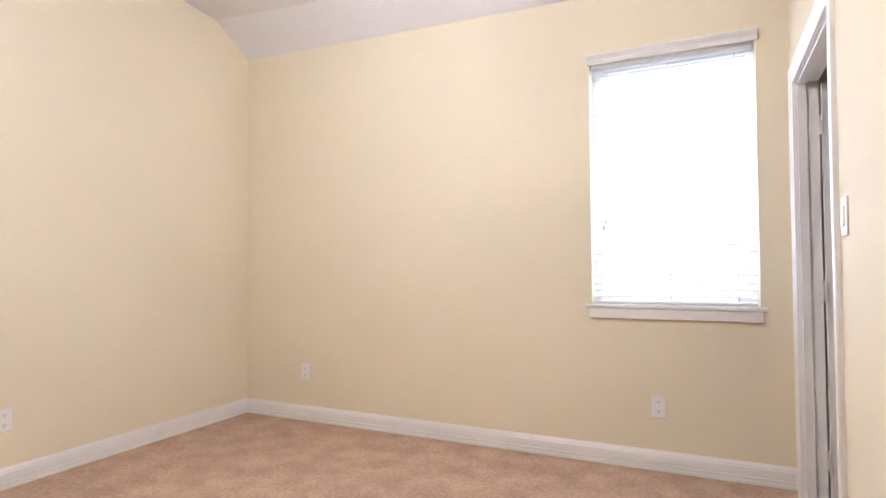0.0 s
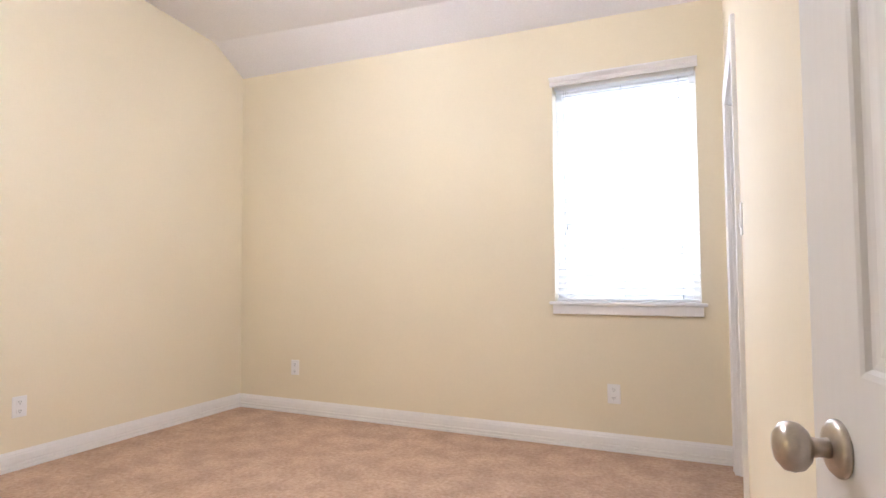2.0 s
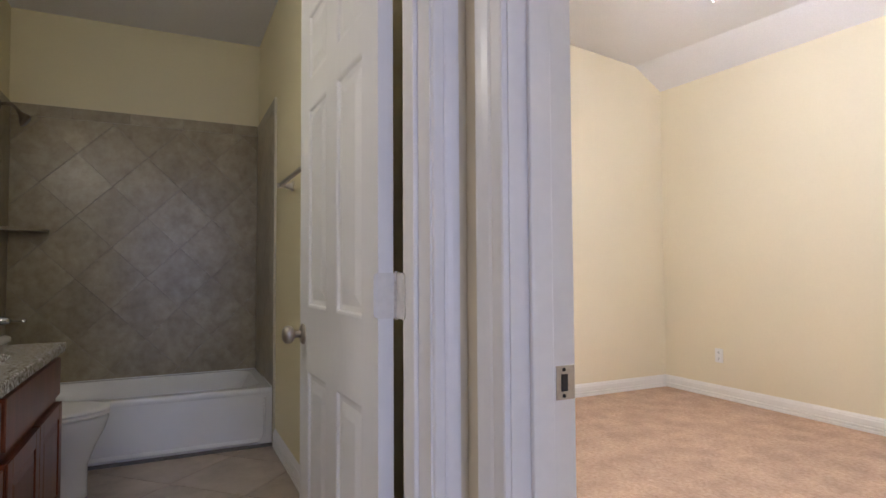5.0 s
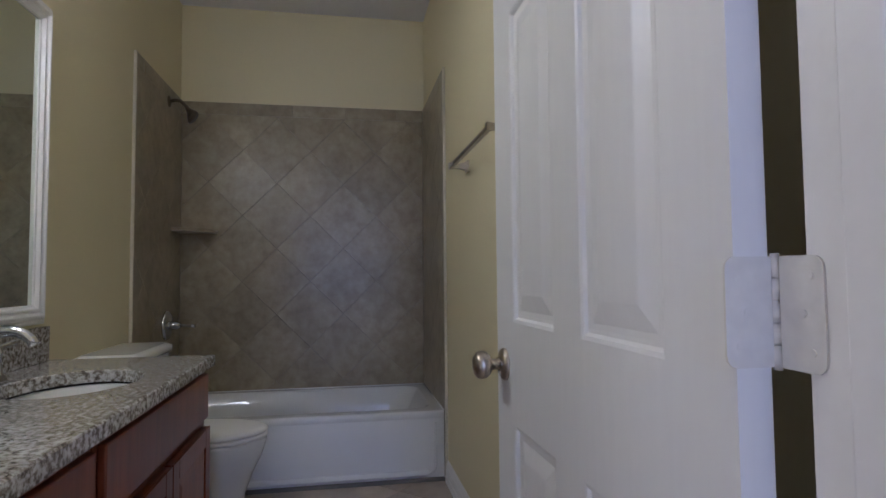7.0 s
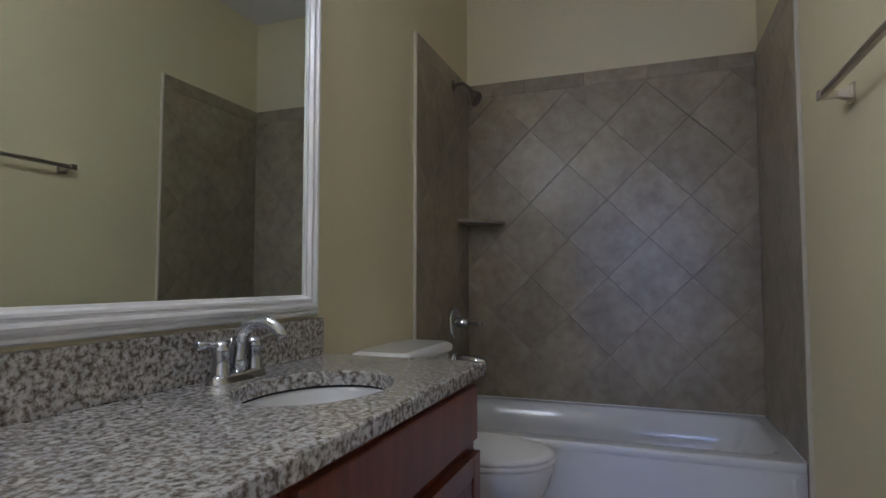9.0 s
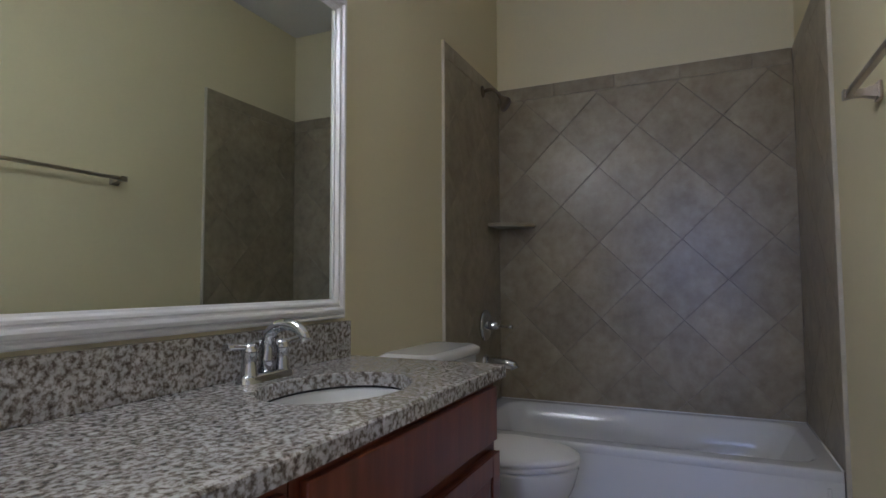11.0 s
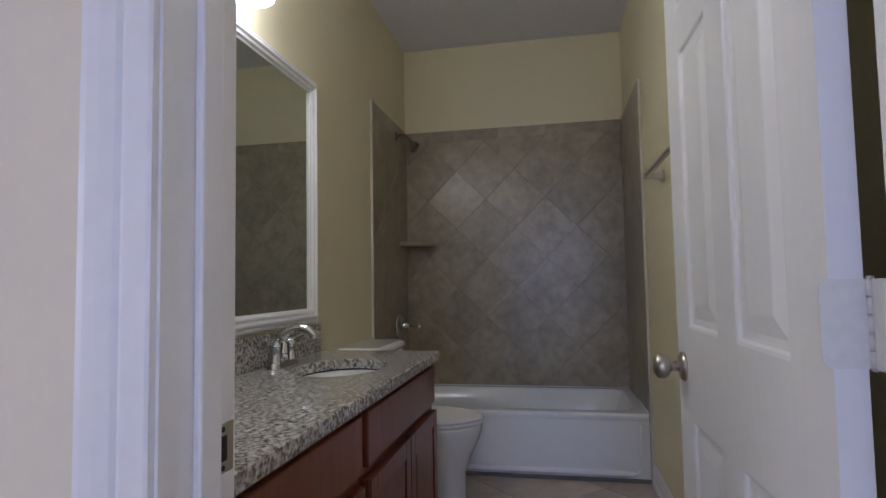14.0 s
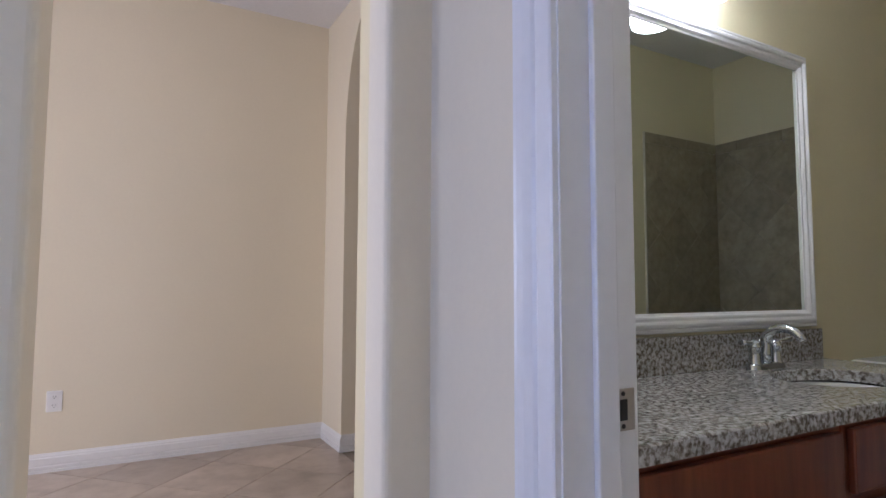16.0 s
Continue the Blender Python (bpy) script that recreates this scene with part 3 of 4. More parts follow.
# local +x runs from pivot to latch; for a leaf seen from local -y the visible face is y=-t
panel_door("bathroom_door", "white six-panel bathroom door standing open, brushed nickel knob", 0.742, Matrix.Translation((-0.495, -0.572, 0.004)) @ Matrix.Rotation(radians(180 + 1.0), 4, "Z") @ Matrix.Diagonal((1, -1, 1, 1)), 88, sill=FB, backset=0.052)
panel_door("bedroom_door", "white six-panel bedroom door standing open, brushed nickel knob", 0.80, Matrix.Translation((0.646, -0.345, 0)) @ Matrix.Rotation(radians(90 + 13.2), 4, "Z") @ Matrix.Diagonal((1, -1, 1, 1)), 77)
panel_door("closet_door", "white six-panel closet door opened into the dark closet", 0.94, Matrix.Translation((0.547, C1 - 0.005, 0)) @ Matrix.Rotation(radians(0 + 2), 4, "Z") , 90, hinges=(0.22, 0.86, 1.30, 1.84)[0:1] + (1.03, 1.84))

# ---- bedroom window ----
win = thing("window_1", "white window with lowered blinds, glaring daylight behind", "window", kind="structure")
bm = NB()
for x0, x1, z0, z1 in ((WX0, WX0 + 0.045, WZ0, WZ1), (WX1 - 0.045, WX1, WZ0, WZ1), (WX0 + 0.045, WX1 - 0.045, WZ0, WZ0 + 0.045), (WX0 + 0.045, WX1 - 0.045, WZ1 - 0.045, WZ1),
                       (WX0 + 0.045, WX1 - 0.045, 1.60, 1.645)):
    box(bm, x0, x1, 3.40, 3.455, z0, z1, 0.004)
part("window_frame", bm, PLASTIC, win)
for z0, z1 in ((WZ0 + 0.045, 1.60), (1.645, WZ1 - 0.045)):
    bm = NB()
    box(bm, WX0 + 0.045, WX1 - 0.045, 3.425, 3.430, z0, z1)
    p = part("pane", bm, GLASS, win)
    p.visible_shadow = False
bm = NB()
box(bm, WX0 - 0.033, WX1 + 0.033, Y_WIN - 0.030, Y_WIN - 0.0005, WZ0 - 0.022, WZ0 - 0.001, 0.005)
box(bm, WX0 + 0.001, WX1 - 0.001, Y_WIN, 3.40, WZ0 - 0.022, WZ0 + 0.0015)
part("window_sill", bm, SILL, win)
bm = NB()
box(bm, WX0 - 0.012, WX1 + 0.012, Y_WIN - 0.020, Y_WIN - 0.0005, WZ0 - 0.082, WZ0 - 0.0225, 0.004)
part("apron", bm, SILL, win)
bm = NB()
prof = [(0, 0), (0, 0.014), (0.010, 0.014), (0.014, 0.018), (0.026, 0.018), (0.032, 0.024), (0.040, 0.034), (0.046, 0.040), (0.052, 0.042), (0.056, 0.038), (0.056, 0)]
extrude_profile(bm, prof, (WX0 - 0.012, Y_WIN, WZ1 - 0.012), (WX1 + 0.012, Y_WIN, WZ1 - 0.012), (0, 0, 1), (0, -1, 0))
part("head_trim", bm, SILL, win)

blind = thing("window_blind", "white slatted window blind hanging in the window recess", "blind")
bm = NB()
box(bm, WX0 + 0.008, WX1 - 0.008, 3.318, 3.372, WZ1 - 0.030, WZ1 - 0.004, 0.003)
part("headrail", bm, BLIND, blind)
slat = NB()
for a, b in ((-0.024, -0.012), (-0.012, 0.0), (0.0, 0.012), (0.012, 0.024)):
    za, zb = 0.004 * (1 - (a / 0.024) ** 2), 0.004 * (1 - (b / 0.024) ** 2)
    vs = [slat.verts.new(p) for p in ((WX0 + 0.010, a, za), (WX1 - 0.010, a, za), (WX1 - 0.010, b, zb), (WX0 + 0.010, b, zb))]
    lo = [slat.verts.new(v.co - Vector((0, 0, 0.0025))) for v in vs]
    slat.faces.new(vs)
    slat.faces.new(lo[::-1])
    slat.faces.new((vs[0], vs[1], lo[1], lo[0]))
    slat.faces.new((vs[2], vs[3], lo[3], lo[2]))
slat_mesh = mesh_of("slat", slat, BLIND)
z = WZ1 - 0.052
while z > WZ0 + 0.045:
    s = new("slat", slat_mesh)
    s.parent = blind
    s.matrix_local = pose(0, 3.345, z, 20, 0, 0)
    z -= 0.042
bm = NB()
box(bm, WX0 + 0.010, WX1 - 0.010, 3.322, 3.368, WZ0 + 0.004, WZ0 + 0.020, 0.003)
part("bottom_rail", bm, BLIND, blind, "grey-shaded bottom rail")
for x in (WX0 + 0.10, (WX0 + WX1) / 2, WX1 - 0.10):
    bm = NB()
    for y in (3.319, 3.371):
        tube(bm, (x, y, WZ0 + 0.02), (x, y, WZ1 - 0.05), 0.0012, segs=6)
    part("ladder_cord", bm, CORD, blind)
bm = NB()
for dx in (0, 0.012):
    tube(bm, (WX0 + 0.075 + dx, 3.312, 1.40 + dx), (WX0 + 0.075 + dx, 3.312, WZ1 - 0.04), 0.0014, segs=6)
part("pull_cord", bm, CORD, blind)
for dx in (0, 0.012):
    bm = lathe(NB(), [(0, 0.0), (0.006, 0.002), (0.007, 0.016), (0.003, 0.030), (0, 0.031)], Matrix.Translation((WX0 + 0.075 + dx, 3.312, 1.37 + 3 * dx)), 12)
    part("tassel", bm, CORD, blind)

bm = NB()
box(bm, -3.2, 2.6, 6.5, 6.6, -0.5, 5.0)
structure("backdrop", bm, EXTERIOR, "bright hazy daylight outside the window", "backdrop")


# ---- outlets and switch ----
def outlet(m, label, group="wall outlets"):
    root = thing("wall_outlet", label, "outlet", m, group)
    bm = NB()
    box(bm, -0.040, 0.040, -0.006, 0, -0.061, 0.061, 0.003)
    part("cover_plate", bm, PLASTIC, root)
    for z in (-0.026, 0.026):
        bm = NB()
        box(bm, -0.017, 0.017, -0.009, -0.006, z - 0.015, z + 0.015, 0.002)
        s = part("socket", bm, PLASTIC, root)
        bm = NB()
        for x in (-0.006, 0.006):
            box(bm, x - 0.0012, x + 0.0012, -0.0096, -0.009, z - 0.002, z + 0.008)
        tube(bm, (0, -0.009, z - 0.008), (0, -0.0096, z - 0.008), 0.0025, segs=10)
        part("slot", bm, DARK, s)
    bm = tube(NB(), (0, -0.006, 0), (0, -0.0072, 0), 0.003, segs=10)
    part("screw", bm, PLASTIC, root)
    return root


outlet(pose(-0.235, Y_WIN, 0.357), "white duplex outlet low on the window wall")
outlet(pose(-2.757, Y_WIN, 0.367), "white blank-looking outlet low on the wall beside the corner")
outlet(pose(X_LEFT, 1.56, 0.362, 0, 0, 90), "white duplex outlet low on the plain bedroom wall")
outlet(pose(0.56, -4.78, 0.42, 0, 0, 180), "white duplex outlet low on the hall wall")

sw = thing("light_switch", "white rocker light switch on the wall near the closet", "switch", pose(X_CLOSET, 1.98, 1.315, 0, 0, -90))
bm = NB()
box(bm, -0.040, 0.040, -0.006, 0, -0.061, 0.061, 0.003)
part("cover_plate", bm, PLASTIC, sw)
bm = NB()
box(bm, -0.016, 0.016, -0.011, -0.006, -0.033, 0.033, 0.002)
part("rocker", bm, PLASTIC, sw)

# ---- ceiling fan ----
FX, FY = -1.285, 1.48
fan = thing("ceiling_fan", "white ceiling fan with lit frosted glass shades", "ceiling fan", Matrix.Translation((FX, FY, 0)))
part("canopy", lathe(NB(), [(0, 3.16), (0.068, 3.16), (0.066, 3.13), (0.045, 3.09), (0.016, 3.08)]), FANWHITE, fan)
part("downrod", tube(NB(), (0, 0, 2.93), (0, 0, 3.09), 0.0125), FANWHITE, fan)
part("motor_housing", lathe(NB(), [(0.02, 2.94), (0.075, 2.93), (0.115, 2.90), (0.125, 2.86), (0.12, 2.82), (0.085, 2.79), (0.055, 2.775), (0, 2.775)]), FANWHITE, fan)
blade = NB()
outline = [(0.20, -0.055), (0.52, -0.068), (0.60, -0.064), (0.625, -0.045), (0.632, 0.0), (0.625, 0.045), (0.60, 0.064), (0.52, 0.068), (0.20, 0.055)]
lo = [blade.verts.new((x, y, -0.003)) for x, y in outline]
hi = [blade.verts.new((x, y, 0.003)) for x, y in outline]
blade.faces.new(lo[::-1])
blade.faces.new(hi)
for k in range(len(outline)):
    blade.faces.new((lo[k], lo[(k + 1) % len(outline)], hi[(k + 1) % len(outline)], hi[k]))
blade_mesh = mesh_of("blade", blade, FANWHITE)
iron = NB()
box(iron, 0.08, 0.24, -0.016, 0.016, -0.010, -0.004, 0.002)
box(iron, 0.21, 0.27, -0.045, 0.045, -0.009, -0.004, 0.002)
iron_mesh = mesh_of("blade_iron", iron, FANWHITE)
for k in range(5):
    b = new("blade", blade_mesh)
    b.parent = fan
    b.matrix_local = pose(0, 0, 2.80, 0, 0, 94 + 72 * k) @ pose(0, 0, 0, 12, 0, 0)
    i = new("blade_iron", iron_mesh)
    i.parent = b
part("light_fitter", lathe(NB(), [(0.0, 2.775), (0.05, 2.775), (0.06, 2.75), (0.06, 2.72), (0.035, 2.70), (0.0, 2.695)]), FANWHITE, fan)
shade_prof = [(0.022, 0.0), (0.030, -0.010), (0.046, -0.040), (0.060, -0.080), (0.064, -0.112), (0.060, -0.113), (0.055, -0.082), (0.041, -0.042), (0.025, -0.012), (0.0, -0.008)]
for k in range(4):
    a = radians(30 + 90 * k)
    m = Matrix.Translation((0.075 * math.cos(a), 0.075 * math.sin(a), 2.725)) @ Matrix.Rotation(a, 4, "Z") @ Matrix.Rotation(radians(-38), 4, "Y")
    p = part("arm", tube(NB(), (0.035 * math.cos(a), 0.035 * math.sin(a), 2.735), (0.078 * math.cos(a), 0.078 * math.sin(a), 2.722), 0.012), FANWHITE, fan)
    part("shade", lathe(NB(), shade_prof, m), SHADE, fan, "glowing frosted glass bell shade")
for dx, dy, z0 in ((-0.022, 0.012, 2.485), (0.035, -0.012, 2.545)):
    bm = NB()
    tube(bm, (dx, dy, z0 + 0.02), (dx, dy, 2.70), 0.0012, segs=6)
    c = part("pull_chain", bm, NICKEL, fan)
    part("pull_bob", lathe(NB(), [(0, -0.004), (0.006, 0.0), (0.007, 0.012), (0.003, 0.022), (0, 0.022)], Matrix.Translation((dx, dy, z0)), 12), FANWHITE, c)

# ---- bathroom: tub and tile ----
TX0, TX1, TY0, TY1, TZ = -3.738, -2.978, Y_BL + 0.014, Y_BR - 0.014, 0.402
tub = thing("bathtub", "white built-in bathtub with a plain apron", "bathtub")


def rounded_rect(x0, x1, y0, y1, r, z, n=6):
    pts = []
    for cx, cy, a0 in ((x1 - r, y1 - r, 0), (x0 + r, y1 - r, 90), (x0 + r, y0 + r, 180), (x1 - r, y0 + r, 270)):
        for k in range(n + 1):
            a = radians(a0 + 90 * k / n)
            pts.append((cx + r * math.cos(a), cy + r * math.sin(a), z))
    return pts


bm = NB()
loops = [rounded_rect(TX0, TX1 - 0.006, TY0, TY1, 0.004, TZ - 0.042), rounded_rect(TX0, TX1 - 0.001, TY0, TY1, 0.004, TZ - 0.034), rounded_rect(TX0, TX1, TY0, TY1, 0.004, TZ - 0.012),
         rounded_rect(TX0, TX1 - 0.003, TY0, TY1, 0.004, TZ - 0.003), rounded_rect(TX0, TX1 - 0.010, TY0, TY1, 0.004, TZ), rounded_rect(TX0 + 0.002, TX1 - 0.013, TY0 + 0.002, TY1 - 0.002, 0.004, TZ + 0.0002),
         rounded_rect(TX0 + 0.051, TX1 - 0.071, TY0 + 0.071, TY1 - 0.051, 0.10, TZ + 0.0002),
         rounded_rect(TX0 + 0.055, TX1 - 0.075, TY0 + 0.075, TY1 - 0.055, 0.10, TZ), rounded_rect(TX0 + 0.068, TX1 - 0.088, TY0 + 0.088, TY1 - 0.068, 0.10, TZ - 0.010),
         rounded_rect(TX0 + 0.09, TX1 - 0.105, TY0 + 0.11, TY1 - 0.13, 0.11, TZ - 0.12), rounded_rect(TX0 + 0.115, TX1 - 0.13, TY0 + 0.14, TY1 - 0.24, 0.12, 0.09),
         rounded_rect(TX0 + 0.16, TX1 - 0.175, TY0 + 0.19, TY1 - 0.32, 0.10, 0.055)]
rings = [[bm.verts.new(p) for p in l] for l in loops]
for p, q in zip(rings, rings[1:]):
    for k in range(len(p)):
        f = bm.faces.new((p[k], p[(k + 1) % len(p)], q[(k + 1) % len(p)], q[k]))
        f.smooth = True
bm.faces.new(rings[-1])
part("basin", bm, ACRYLIC, tub)
bm = NB()
box(bm, TX1 - 0.06, TX1 - 0.003, TY0, TY1, FB, TZ - 0.035)
ys = (TY0 + 0.0, TY1)
prof = [(FB + 0.028, 0.0), (FB + 0.028, 0.010), (FB + 0.040, 0.018), (FB + 0.052, 0.012), (FB + 0.060, 0.006), (FB + 0.060, 0.0)]
extrude_profile(bm, prof, (TX1 - 0.003, TY0 + 0.10, 0), (TX1 - 0.003, TY1 - 0.085, 0), (0, 0, 1), (1, 0, 0))
bend = [(TX1 - 0.001, TY1 - 0.09 + 0.045 * math.sin(radians(a)), FB + 0.085 - 0.045 * math.cos(radians(a))) for a in range(0, 91, 10)] + [(TX1 - 0.001, TY1 - 0.045, TZ - 0.06)]
sweep(bm, bend, 0.007, 8)
part("apron", bm, ACRYLIC, tub)
bm = NB()
tube(bm, (TX0 + 0.002, TY0, TZ + 0.001), (TX0 + 0.002, TY1, TZ + 0.001), 0.004, segs=8)
tube(bm, (TX0, TY0 + 0.001, TZ + 0.001), (TX1 - 0.01, TY0 + 0.001, TZ + 0.001), 0.004, segs=8)
tube(bm, (TX0, TY1 - 0.001, TZ + 0.001), (TX1 - 0.01, TY1 - 0.001, TZ + 0.001), 0.004, segs=8)
part("caulk_bead", bm, ACRYLIC, tub)
part("drain", lathe(NB(), [(0, 0.060), (0.03, 0.060), (0.034, 0.056)], Matrix.Translation((-3.40, TY0 + 0.28, 0))), CHROME, tub)
part("overflow_plate", lathe(NB(), [(0, 0.010), (0.030, 0.008), (0.034, 0.0)], Matrix.Translation((-3.40, TY0 + 0.108, 0.27)) @ Matrix.Rotation(radians(-90), 4, "X")), CHROME, tub)
bm = NB()
box(bm, TX1 - 0.012, TX1 + 0.012, TY0, TY1, FB, FB + 0.020, 0.004)
mesh_thing("floor_seal_strip", bm, RUBBER, "dark strip along the foot of the bathtub", "seal")


def clip(poly, axis, value, keep_below):
    out = []
    for a, b in zip(poly, poly[1:] + poly[:1]):
        ia, ib = ((p[axis] <= value) == keep_below or abs(p[axis] - value) < 1e-9 for p in (a, b))
        if ia:
            out.append(a)
        if ia != ib:
            f = (value - a[axis]) / (b[axis] - a[axis])
            out.append((a[0] + f * (b[0] - a[0]), a[1] + f * (b[1] - a[1])))
    return out


def diamonds(u0, u1, v0, v1, cu, cv, size, gap):
    """Diagonal tiles in the rectangle, one corner at (cu, cv)."""
    h = size / math.sqrt(2)
    g = h - gap / math.sqrt(2)
    polys = []
    n = int(max(u1 - u0, v1 - v0) / h) + 4
    for i in range(-n, n):
        for k in range(-n, n):
            if (i + k) % 2 == 0:
                continue
            x, y = cu + i * h, cv + k * h
            p = [(x - g, y), (x, y - g), (x + g, y), (x, y + g)]
            for axis, value, below in ((0, u0, False), (0, u1, True), (1, v0, False), (1, v1, True)):
                if p:
                    p = clip(p, axis, value, below)
            if len(p) >= 3:
                area = abs(sum(a[0] * b[1] - b[0] * a[1] for a, b in zip(p, p[1:] + p[:1]))) / 2
                if area > 0.0006:
                    polys.append(p)
    return polys


def slab_tile(name, poly, thick, to_world, mat, parent):
    """A thin tile over poly with eased edges; its origin is its middle."""
    cu, cv = sum(p[0] for p in poly) / len(poly), sum(p[1] for p in poly) / len(poly)
    bm = NB()
    shrink = 0.0015
    rings = []
    for inset, w in ((0, 0), (0, thick - 0.0012), (shrink, thick)):
        ring = []
        for u, v in poly:
            d = math.hypot(u - cu, v - cv)
            f = 1 - inset / max(d, 0.01)
            ring.append(bm.verts.new(Vector(to_world(cu + (u - cu) * f, cv + (v - cv) * f, w)) - Vector(to_world(cu, cv, 0))))
        rings.append(ring)
    for p, q in zip(rings, rings[1:]):
        for k in range(len(p)):
            bm.faces.new((p[k], p[(k + 1) % len(p)], q[(k + 1) % len(p)], q[k]))
    bm.faces.new(rings[-1])
    ob = part(name, bm, mat, parent)
    ob.location = to_world(cu, cv, 0)
    return ob


ST = 2.205
BORDER = 0.075
surround = thing("tile_surround", "taupe diagonal stone-look tile around the bathtub", "wall tile", kind="structure")
bm = NB()
box(bm, X_BB, X_BB + 0.006, Y_BL, Y_BR, TZ - 0.03, ST)
box(bm, X_BB + 0.006, -2.955, Y_BL, Y_BL + 0.006, 0.0, ST)
box(bm, X_BB + 0.006, -2.955, Y_BR - 0.006, Y_BR, 0.0, ST)
part("grout", bm, GROUT, surround)
faces = ((lambda u, v, w: (X_BB + 0.006 + w, u, v), Y_BL + 0.014, Y_BR - 0.014, TZ + 0.004, -1.365, 1.700),
         (lambda u, v, w: (u, Y_BL + 0.006 + w, v), X_BB + 0.014, -2.955, TZ + 0.004, -3.30, 1.700),
         (lambda u, v, w: (u, Y_BR - 0.006 - w, v), X_BB + 0.014, -2.955, TZ + 0.004, -3.30, 1.700))
for fn, u0, u1, v0, cu, cv in faces:
    for p in diamonds(u0, u1, v0, ST - BORDER - 0.0018, cu, cv, 0.2935, 0.0018):
        slab_tile("tile", p, 0.0068, fn, TILE, surround)
    u = u0
    while u < u1 - 0.02:
        e = min(u + 0.333, u1)
        slab_tile("border_tile", [(u, ST - BORDER), (e - 0.0018, ST - BORDER), (e - 0.0018, ST), (u, ST)], 0.0068, fn, TILE, surround)
        u += 0.333
for fn, u1 in ((faces[1][0], -2.955), (faces[2][0], -2.955)):
    lower = [(TX1 + 0.003, FB + 0.01), (u1, FB + 0.01), (u1, TZ), (TX1 + 0.003, TZ)]
    slab_tile("tile", lower, 0.0068, fn, TILE, surround)
for y, s in ((Y_BL, 1), (Y_BR, -1)):
    bm = NB()
    box(bm, -2.955, -2.943, min(y, y + s * 0.015), max(y, y + s * 0.015), FB, ST + 0.002, 0.003)
    part("edge_trim", bm, CAULK, surround, "pale cream edge trim")

bm = NB()
n = 12
top = [(X_BB + 0.014, Y_BL + 0.014)] + [(X_BB + 0.014 + 0.205 * math.cos(a) ** 1.0, Y_BL + 0.014 + 0.215 * math.sin(a)) for a in [math.pi / 2 * k / n for k in range(n + 1)]]
lo = [bm.verts.new((x, y, 1.378)) for x, y in top]
hi = [bm.verts.new((x, y, 1.396)) for x, y in top]
bm.faces.new(lo[::-1])
bm.faces.new(hi)
for k in range(len(top)):
    bm.faces.new((lo[k], lo[(k + 1) % len(top)], hi[(k + 1) % len(top)], hi[k]))
mesh_thing("corner_shelf", bm, TILE, "taupe stone corner shelf in the tub surround", "shelf")

SX = -3.470
valve = thing("shower_valve", "chrome shower valve with lever handle", "shower valve", Matrix.Translation((SX, Y_BL + 0.014, 0.835)) @ Matrix.Rotation(radians(-90), 4, "X") @ Matrix.Diagonal((1, 1, 1.4, 1)))
part("escutcheon", lathe(NB(), [(0, 0.0), (0.085, 0.0), (0.084, 0.006), (0.070, 0.012), (0.030, 0.016), (0.0, 0.016)]), CHROME, valve)
part("stem", lathe(NB(), [(0.026, 0.014), (0.024, 0.040), (0.018, 0.052), (0.012, 0.056), (0, 0.056)]), CHROME, valve)
part("lever", sweep(NB(), [(0, 0, 0.046), (0.004, 0.002, 0.070), (0.010, 0.004, 0.095), (0.012, 0.004, 0.112)], [0.010, 0.008, 0.0075, 0.010]), CHROME, valve)
spout = thing("tub_spout", "chrome bathtub spout below the valve", "spout", Matrix.Translation((SX, Y_BL + 0.014, 0.640)) @ Matrix.Diagonal((1, 1.2, 1, 1)))
part("spout_body", sweep(NB(), [(0, 0, 0), (0, 0.05, 0.0), (0, 0.10, -0.003), (0, 0.13, -0.012), (0, 0.138, -0.028)], [0.030, 0.028, 0.027, 0.024, 0.020]), CHROME, spout)
part("flange", lathe(NB(), [(0.040, 0.0), (0.038, 0.008), (0.028, 0.012)], Matrix.Rotation(radians(-90), 4, "X")), CHROME, spout)
head = thing("shower_fixture", "chrome shower head on a bent arm", "shower head", Matrix.Translation((-3.465, Y_BL + 0.014, 2.118)) @ Matrix.Diagonal((1.12, 0.78, 1.12, 1)))
part("flange", lathe(NB(), [(0, 0.0), (0.030, 0.0), (0.028, 0.007), (0.012, 0.012)], Matrix.Rotation(radians(-90), 4, "X")), BRONZE, head)
part("arm", sweep(NB(), [(0, 0, 0), (0, 0.04, 0.006), (0, 0.075, 0.004), (0, 0.105, -0.014), (0, 0.125, -0.032)], 0.0095), BRONZE, head)
m = Matrix.Translation((0, 0.122, -0.030)) @ Matrix.Rotation(radians(180 + 42), 4, "X")
part("spray_face", lathe(NB(), [(0.013, -0.006), (0.016, 0.016), (0.024, 0.030), (0.040, 0.056), (0.043, 0.068), (0.040, 0.073), (0.0, 0.073)], m), BRONZE, head)

